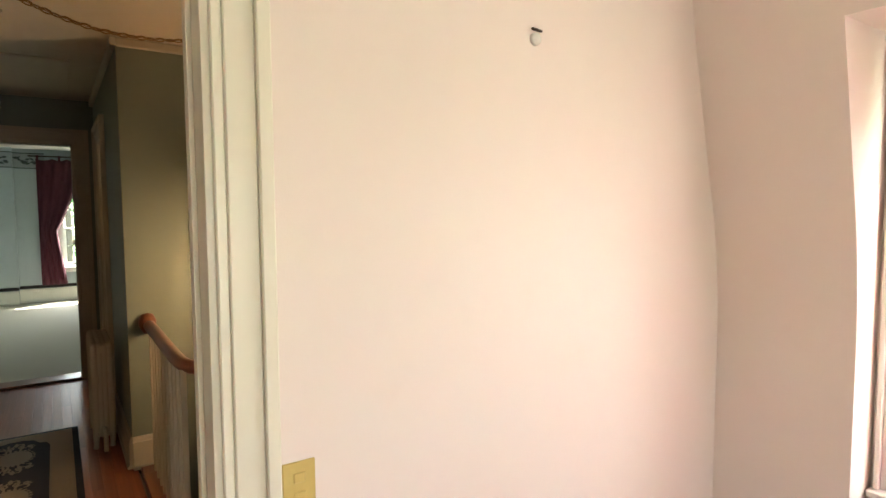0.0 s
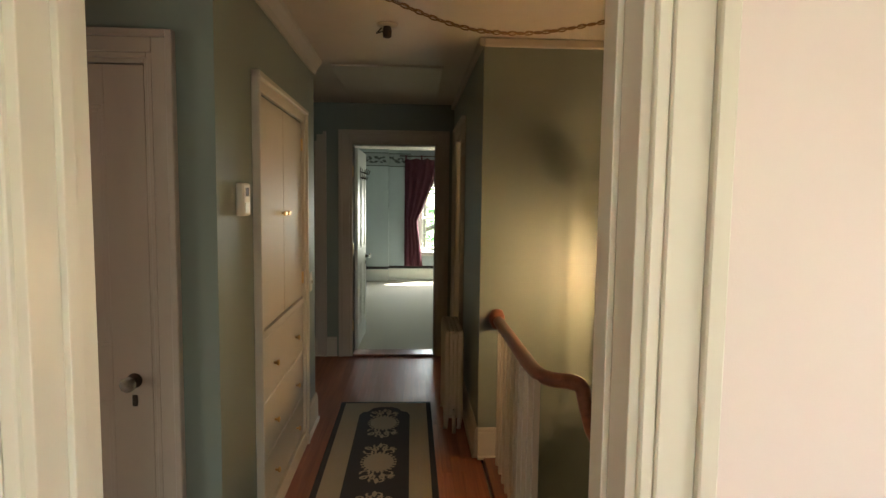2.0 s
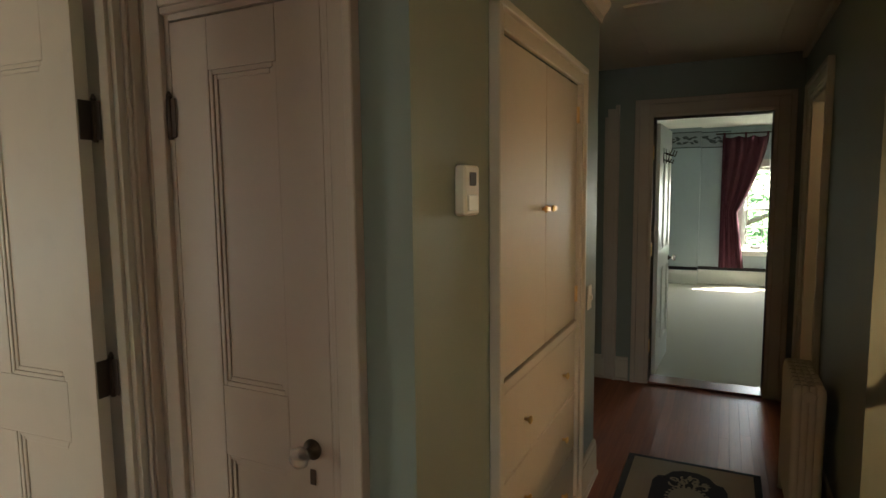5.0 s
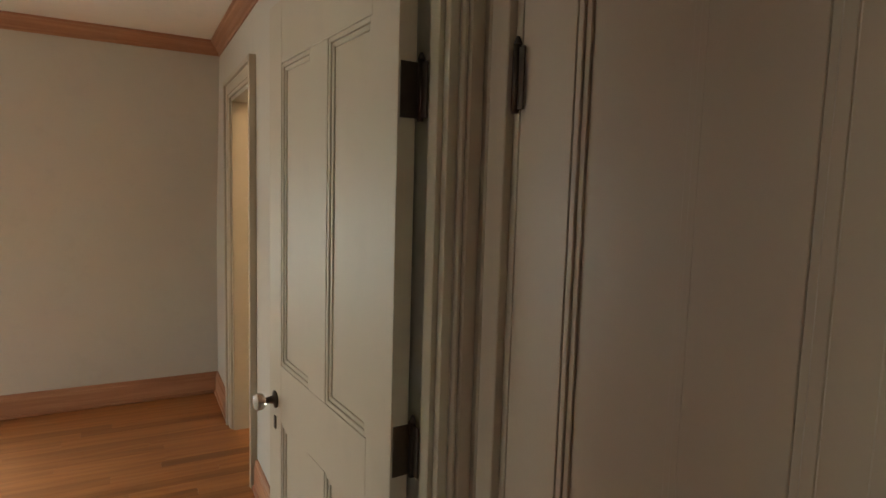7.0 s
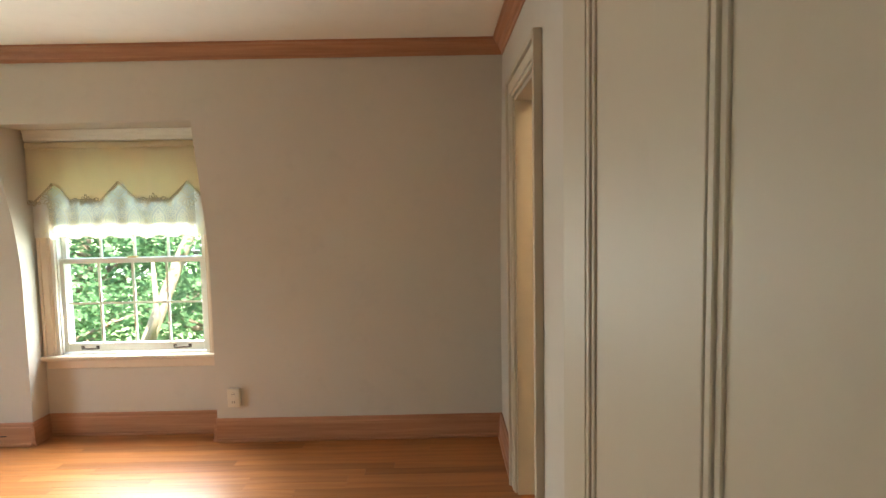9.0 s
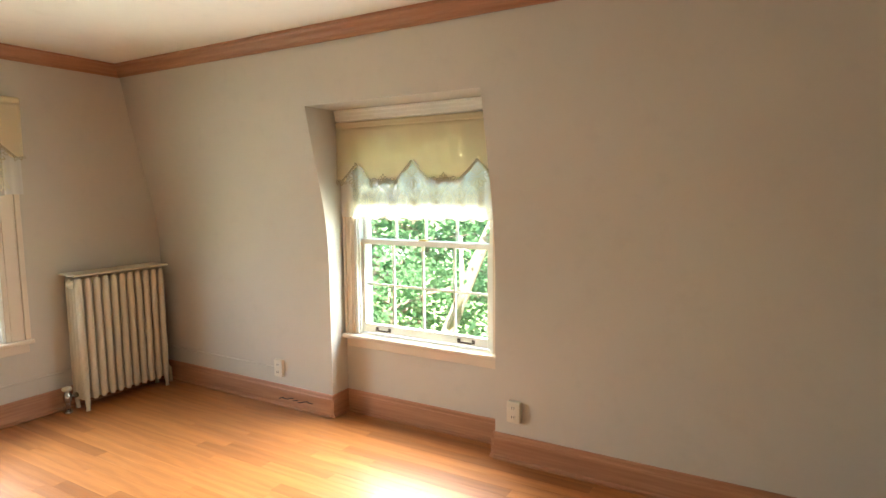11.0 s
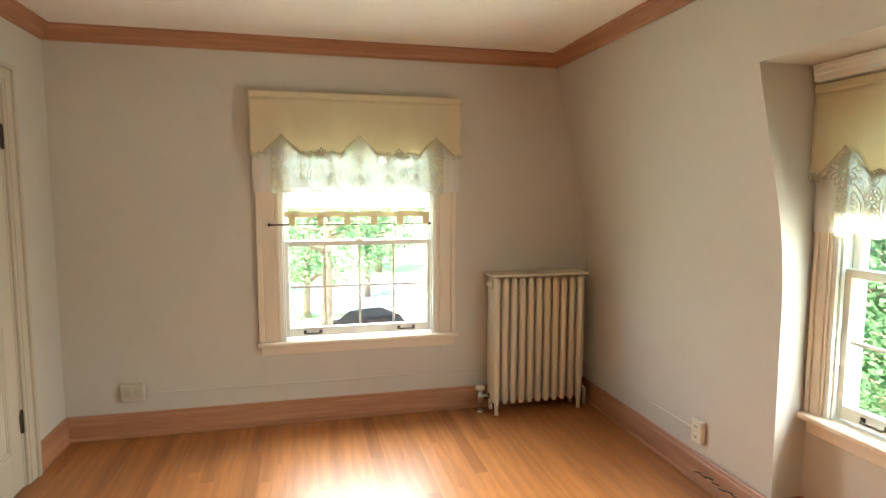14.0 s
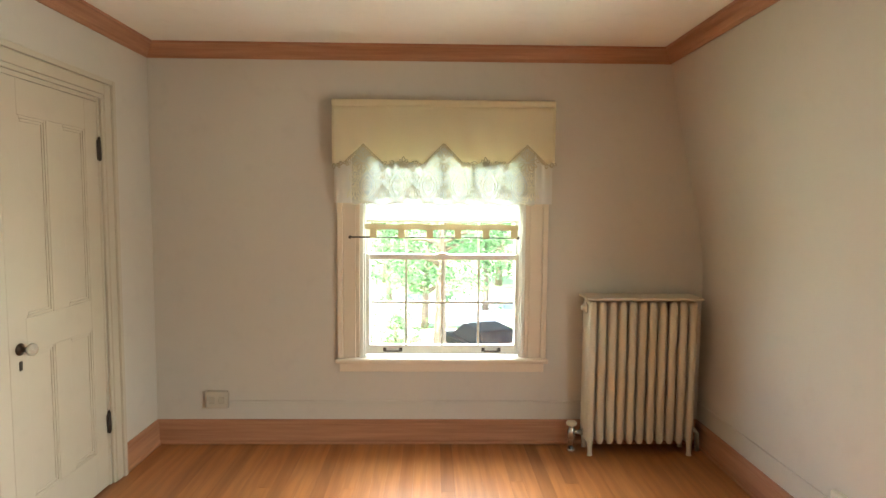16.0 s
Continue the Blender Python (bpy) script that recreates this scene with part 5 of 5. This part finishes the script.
while x < RX1 - 0.06:
    for y in (RY0 + 0.085, RY1 - 0.085):
        for i in range(5):
            petal(bd, x + rr.uniform(-.03, .03), y + rr.uniform(-.025, .025), rr.uniform(0, 6.28), 0.03, 0.010, 0.0122)
    x += 0.14
tagged(bd.ob("border_flower", plain("rug_faded_flower", (0.33, 0.28, 0.20), 0.95, 0.2, 300.0), rug), kind="stuff")

# ---- far bedroom things ----
band = Mesh()
for lo, hi in (((FX + 0.16, -1.32, 2.15), (FX + 0.163, -0.50, 2.38)), ((FX, -0.50, 2.15), (FX + 0.003, -0.09, 2.38))):
    band.box(lo, hi, 0)
    band.box((lo[0], lo[1], 2.14), (hi[0] + 0.006, hi[1], 2.155), 1).box((lo[0], lo[1], 2.375), (hi[0] + 0.006, hi[1], 2.39), 1)
    y = lo[1] + 0.05
    while y < hi[1] - 0.04:
        for i in range(5):
            a = rr.uniform(-0.6, 0.6)
            yy, zz = y + rr.uniform(-0.04, 0.04), 2.26 + rr.uniform(-0.05, 0.05)
            band.add([(hi[0] + 0.001, yy + dy * math.cos(a) - dz * math.sin(a), zz + dy * math.sin(a) + dz * math.cos(a)) for dy, dz in ((-0.045, 0), (0, 0.018), (0.045, 0), (0, -0.018))], [(0, 1, 2, 3)], 1)
        y += 0.11
band.ob("wallpaper_border", [plain("border_grey", (0.30, 0.34, 0.35), 0.8), plain("border_dark", (0.06, 0.075, 0.075), 0.8)])
struct(bpy.data.objects["wallpaper_border"], "grey leaf-pattern wallpaper border")


def tied_curtain(m, w, h, label):
    e = empty("tied_curtain", m, label, "curtain")
    cv, cf = [], []
    nu, nv = 30, 18
    for j in range(nv + 1):
        t = j / nv
        z = -h * t
        tie = 0.56
        width = w * (1 - 0.62 * (t / tie) ** 1.5) if t < tie else w * (0.38 + 0.18 * (t - tie) / (1 - tie))
        for i in range(nu + 1):
            u = i / nu
            sag = 0.03 * math.sin(math.pi * ((u * 3) % 1)) * (1 - t) * (t < 0.06)
            cv.append((u * width, 0.025 * math.sin(u * 26 + 0.5 * t), z - sag + 0.12 * u * (1 if 0.2 < t < tie else 0) * (t - 0.2) * -1))
    for j in range(nv):
        for i in range(nu):
            a = j * (nu + 1) + i
            cf.append((a, a + 1, a + nu + 2, a + nu + 1))
    o = Mesh().add(cv, cf, 0, True).ob("cloth", BURGUNDY, e)
    tk = o.modifiers.new("thick", "SOLIDIFY")
    tk.thickness = 0.004
    for x in (0.02, w / 2, w - 0.02):
        Mesh().box((x - 0.015, -0.02, -0.03), (x + 0.015, 0.02, 0.05), 0, 0.003).ob("tab", BURGUNDY, e)
    return e


tied_curtain(pose(FX + 0.12, -0.20, 2.30, 0, 0, 90), 0.62, 2.02, "burgundy tab-top curtain tied back beside the window")
tagged(Mesh().tube([(FX + 0.12, -0.30, 2.335), (FX + 0.12, 1.4, 2.335)], 0.011, 8).ob("curtain_rod", DARKMETAL), "black curtain rod above the far window", "curtain rod")

# ---- outdoors ----
GZ = -3.4


def grass_mat():
    k = Nodes("lawn", 0.9)
    v = k.coord()
    return k.base(k.mix(k.noise(v, 3.0, 5), (0.10, 0.16, 0.05), (0.19, 0.26, 0.09)))


tagged(Mesh().box((-400, -400, GZ - 0.3), (400, 400, GZ)).ob("ground", grass_mat()), "mown green lawn round the house", kind="structure")
ASPH = plain("pale_asphalt", (0.26, 0.255, 0.245), 0.9, 0.2, 5.0)
CONC = plain("concrete", (0.42, 0.40, 0.37), 0.9, 0.12, 3.0)
tagged(Mesh().box((22, -150, GZ), (30, 150, GZ + 0.02)).ob("road", ASPH), "sunlit grey asphalt street", kind="structure")
tagged(Mesh().box((19.6, -150, GZ), (21.0, 150, GZ + 0.06)).box((21.8, -150, GZ), (22.0, 150, GZ + 0.13)).ob("pavement", CONC), "pale concrete pavement and kerb", kind="structure")
tagged(Mesh().box((6.5, -14.0, GZ), (19.5, -3.9, GZ + 0.03)).ob("driveway", CONC), "pale concrete driveway", kind="structure")

LEAF = Nodes("foliage", 0.85)
LEAF.b.inputs["Specular IOR Level"].default_value = 0.12
info = LEAF.n("ShaderNodeNewGeometry")
lc_ = LEAF.ramp(info.outputs["Random Per Island"], [(0, (0.07, 0.14, 0.06)), (0.5, (0.105, 0.205, 0.09)), (1, (0.14, 0.25, 0.115))])
tl = LEAF.n("ShaderNodeBsdfTranslucent")
LEAF.link(lc_, tl.inputs[0])
LEAF.base(lc_)
mxs = LEAF.n("ShaderNodeMixShader", Fac=0.6)
LEAF.link(LEAF.b.outputs[0], mxs.inputs[1])
LEAF.link(tl.outputs[0], mxs.inputs[2])
LEAF.link(mxs.outputs[0], LEAF.t.nodes["Material Output"].inputs["Surface"])
LEAF = LEAF.m
BARK = plain("bark", (0.17, 0.12, 0.085), 0.95, 0.35, 8.0)


def tree(name, at, h, spread, leaves, seed, label, size=0.11, low=0.25):
    """A tree with tapered trunk, limbs and a crown of many single leaves in uneven clumps."""
    rg = random.Random(seed)
    e = empty(name, pose(*at), label, "tree", "garden trees")
    tr, cl = Mesh(), []
    trunk = [(0, 0, 0)]
    for i in range(1, 7):
        trunk.append((trunk[-1][0] + rg.uniform(-.05, .05) * h / 6, trunk[-1][1] + rg.uniform(-.05, .05) * h / 6, h * 0.8 * i / 6))
    tr.tube(trunk, [h * 0.022 * (1.15 - i / 6) + 0.01 for i in range(7)], 9)
    for i in range(16):
        k = rg.uniform(low, 0.95)
        z = h * 0.8 * k
        p = trunk[min(6, int(k * 6))]
        a = rg.uniform(0, 6.28)
        ln = spread * rg.uniform(0.5, 1.0) * (1.15 - 0.5 * k)
        q1 = (p[0] + math.cos(a) * ln * 0.5, p[1] + math.sin(a) * ln * 0.5, z + ln * 0.22)
        q2 = (p[0] + math.cos(a + 0.2) * ln, p[1] + math.sin(a + 0.2) * ln, z + ln * rg.uniform(0.15, 0.5))
        tr.tube([(p[0], p[1], z), q1, q2], [h * 0.009, h * 0.006, 0.012], 6)
        for q, w in ((q1, 0.7), (q2, 1.0)):
            for _ in range(4):
                cl.append((Vector(q) + Vector((rg.gauss(0, 1), rg.gauss(0, 1), rg.gauss(0, 0.7))) * spread * 0.22, spread * rg.uniform(0.10, 0.24) * w))
    for _ in range(14):
        cl.append((Vector((rg.gauss(0, spread * 0.35), rg.gauss(0, spread * 0.35), h * rg.uniform(0.7, 1.0))), spread * rg.uniform(0.14, 0.26)))
    tr.ob("trunk", BARK, e)
    lv, lf = [], []
    for _ in range(leaves):
        c, r = rg.choice(cl)
        d = Vector((rg.gauss(0, 1), rg.gauss(0, 1), rg.gauss(0, 0.8)))
        p = c + d * r * 0.6
        u = Vector((rg.uniform(-1, 1), rg.uniform(-1, 1), rg.uniform(-0.7, 0.3))).normalized()
        w = u.orthogonal().normalized()
        s = size * rg.uniform(0.6, 1.3)
        o = len(lv)
        lv += [p, p + u * s * 0.5 + w * s * 0.3, p + u * s, p + u * s * 0.5 - w * s * 0.3]
        lf += [(o, o + 1, o + 2, o + 3)]
    tagged(Mesh().add(lv, lf).ob("crown", LEAF, e), "many separate green leaves", kind="stuff")
    return e


LBL = "leafy green garden tree with uneven crown"
for i, (x, y, h, s, n, sz) in enumerate(((-1.6, -11.5, 7.5, 2.7, 9000, 0.12), (1.4, -12.0, 8.5, 2.9, 9000, 0.12), (4.6, -11.0, 7.0, 2.6, 8000, 0.12), (-4.2, -12.5, 8.0, 2.8, 6000, 0.13),
                                         (0.2, -9.8, 4.6, 1.8, 7000, 0.10), (3.2, -9.6, 4.2, 1.7, 6000, 0.10), (7.5, -12.5, 8.0, 3.0, 5000, 0.14), (-7.5, -13, 8.5, 3.0, 5000, 0.14),
                                         (13.0, -3.5, 7.6, 1.7, 1500, 0.12), (11.6, -1.2, 7.8, 1.9, 2200, 0.12), (34, -7.5, 9.0, 4.0, 5000, 0.24), (35, -0.5, 10.0, 4.2, 5000, 0.24),
                                         (36, 7, 9.0, 4.0, 4000, 0.24), (36, -15, 10.0, 4.2, 4000, 0.24), (12.5, 5.0, 7.5, 2.6, 3000, 0.14), (2.0, -13.8, 9.0, 3.4, 10000, 0.13), (-1.0, -14.0, 9.0, 3.4, 10000, 0.13), (5.2, -13.6, 9.0, 3.4, 9000, 0.13),
                                         (21.5, -3.1, 6.4, 2.3, 4500, 0.15), (25.5, -5.9, 6.2, 2.4, 4500, 0.15), (28.0, -1.2, 6.5, 2.8, 4500, 0.17), (17.4, -2.2, 1.9, 1.1, 2600, 0.08), (16.6, -0.9, 1.7, 1.0, 2200, 0.08))):
    tree("garden_tree", (x, y, GZ), h, s, n, 20 + i, LBL, sz, 0.12 if 4 <= i <= 5 or i > 20 else 0.55 if 8 <= i <= 9 else 0.25)
for i, (x, y) in enumerate(((-17.5, 0.2), (-18.5, 3.5), (-18, -3.0), (-2.5, 12), (1.5, 13))):
    tree("garden_tree", (x, y, GZ), 8.0, 2.8, 3500, 60 + i, LBL, 0.16)

lean = empty("leaning_tree", pose(0, 0, 0), "pale leaning tree trunk with sparse leaves behind the house", "tree", "garden trees")
Mesh().tube(smooth([(2.95, -8.85, GZ), (2.5, -8.95, -2.1), (2.05, -9.1, -0.9), (1.5, -9.25, 0.5), (0.95, -9.4, 1.9), (0.6, -9.5, 3.2)], 6), [0.15 - 0.0036 * i for i in range(31)], 9).tube([(1.9, -9.13, -0.5), (1.55, -8.95, 0.1), (1.5, -8.8, 0.9)], [0.06, 0.045, 0.02], 7).ob("trunk", plain("pale_bark", (0.22, 0.165, 0.11), 0.95, 0.3, 12.0), lean)
lr = random.Random(91)
lv, lf = [], []
for _ in range(1200):
    p = Vector((0.9 + lr.gauss(0, 0.6), -9.4 + lr.gauss(0, 0.4), 2.6 + lr.gauss(0, 0.7)))
    u = Vector((lr.uniform(-1, 1), lr.uniform(-1, 1), lr.uniform(-0.7, 0.3))).normalized()
    w = u.orthogonal().normalized()
    o = len(lv)
    lv += [p, p + u * 0.05 + w * 0.03, p + u * 0.1, p + u * 0.05 - w * 0.03]
    lf += [(o, o + 1, o + 2, o + 3)]
tagged(Mesh().add(lv, lf).ob("crown", LEAF, lean), "many separate green leaves", kind="stuff")

CARPAINT = plain("black_car_paint", (0.003, 0.0035, 0.004), 0.5)
car = empty("parked_car", pose(16.4, -5.1, GZ - 0.22, 0, 0, 20), "dark blue-black parked saloon car at the kerb", "car")
Mesh().prism([(-2.2, 0.35), (-2.25, 0.7), (-2.1, 0.92), (-1.3, 0.97), (1.15, 0.98), (2.0, 0.86), (2.2, 0.65), (2.18, 0.35)], 1, -0.85, 0.85).ob("body", CARPAINT, car, bevel=0.1)
Mesh().add([(-1.35, -0.76, 0.95), (-1.35, 0.76, 0.95), (1.2, 0.76, 0.95), (1.2, -0.76, 0.95), (-0.75, -0.58, 1.4), (-0.75, 0.58, 1.4), (0.5, 0.58, 1.42), (0.5, -0.58, 1.42)],
           [(3, 2, 1, 0), (4, 5, 6, 7), (0, 1, 5, 4), (1, 2, 6, 5), (2, 3, 7, 6), (3, 0, 4, 7)]).ob("cabin", CARPAINT, car, bevel=0.06)
CARGLASS = plain("dark_car_glass", (0.008, 0.009, 0.01), 0.45)
for m_ in (CARPAINT, CARGLASS):
    for nd in m_.node_tree.nodes:
        if nd.type == "BSDF_PRINCIPLED":
            nd.inputs["Specular IOR Level"].default_value = 0.03
Mesh().add([(-1.30, -0.66, 1.02), (-1.30, 0.66, 1.02), (-0.86, 0.54, 1.35), (-0.86, -0.54, 1.35)], [(0, 1, 2, 3)]).ob("rear_window", CARGLASS, car).location.x = -0.07
for x in (-1.35, 1.35):
    for y in (-0.86, 0.86):
        w = Mesh().lathe([(0.2, -0.1), (0.32, -0.1), (0.34, 0), (0.32, 0.1), (0.2, 0.1)], (x, y * 0.93, 0.34), "y", 18).ob("wheel", BLACK, car)
        Mesh().lathe([(0, -0.09), (0.2, -0.1), (0.2, 0.1), (0, 0.09)], (x, y * 0.93, 0.34), "y", 14).ob("rim", DARKMETAL, w)

# ---- floor boards, last ----


def boards(parent, x0, x1, y0, y1, wdt, seed, mat, lens=(0.7, 1.05, 1.4, 1.75, 2.1)):
    """Strip flooring along x: single boards with open joints, laid at random lengths."""
    rg = random.Random(seed)
    cache = {}
    rows = round((y1 - y0) / wdt)
    wd = (y1 - y0) / rows
    for r in range(rows):
        x = x0
        first = True
        while x < x1 - 1e-3:
            ln = rg.choice(lens)
            if first:
                ln *= rg.choice((0.5, 0.75, 1.0))
                first = False
            if x1 - (x + ln) < 0.5:
                ln = x1 - x
            key = round(ln, 3)
            if key not in cache:
                mm = Mesh()
                a, b, c = key / 2 - 0.0002, wd / 2 - 0.00015, 0.0003
                v = [(sx * a, sy * b, -0.02) for sx, sy in ((-1, -1), (1, -1), (1, 1), (-1, 1))]
                v += [(sx * a, sy * b, -c) for sx, sy in ((-1, -1), (1, -1), (1, 1), (-1, 1))]
                v += [(sx * (a - c), sy * (b - c), 0) for sx, sy in ((-1, -1), (1, -1), (1, 1), (-1, 1))]
                f = [(i, (i + 1) % 4, 4 + (i + 1) % 4, 4 + i) for i in range(4)] + [(4 + i, 4 + (i + 1) % 4, 8 + (i + 1) % 4, 8 + i) for i in range(4)] + [(8, 9, 10, 11)]
                cache[key] = mm.add(v, f).ob("board", mat, parent)
                o = cache[key]
            else:
                o = new("board", cache[key].data)
                o.parent = parent
            o.location = (x + ln / 2, y0 + wd * (r + 0.5), rg.uniform(-0.00008, 0))
            x += ln


boards(bpy.data.objects["floor"], XW - 0.13, XE + 0.01, W - 0.01, YN + 0.12, 0.076, 3, OAK, (0.55, 0.8, 1.05, 1.4, 1.75))
boards(bpy.data.objects["floor_hall"], HEND - 0.01, PXH + 0.04, YN + 0.125, HN + 0.02, 0.0585, 8, REDOAK, (1.05, 1.4, 1.75, 2.1))
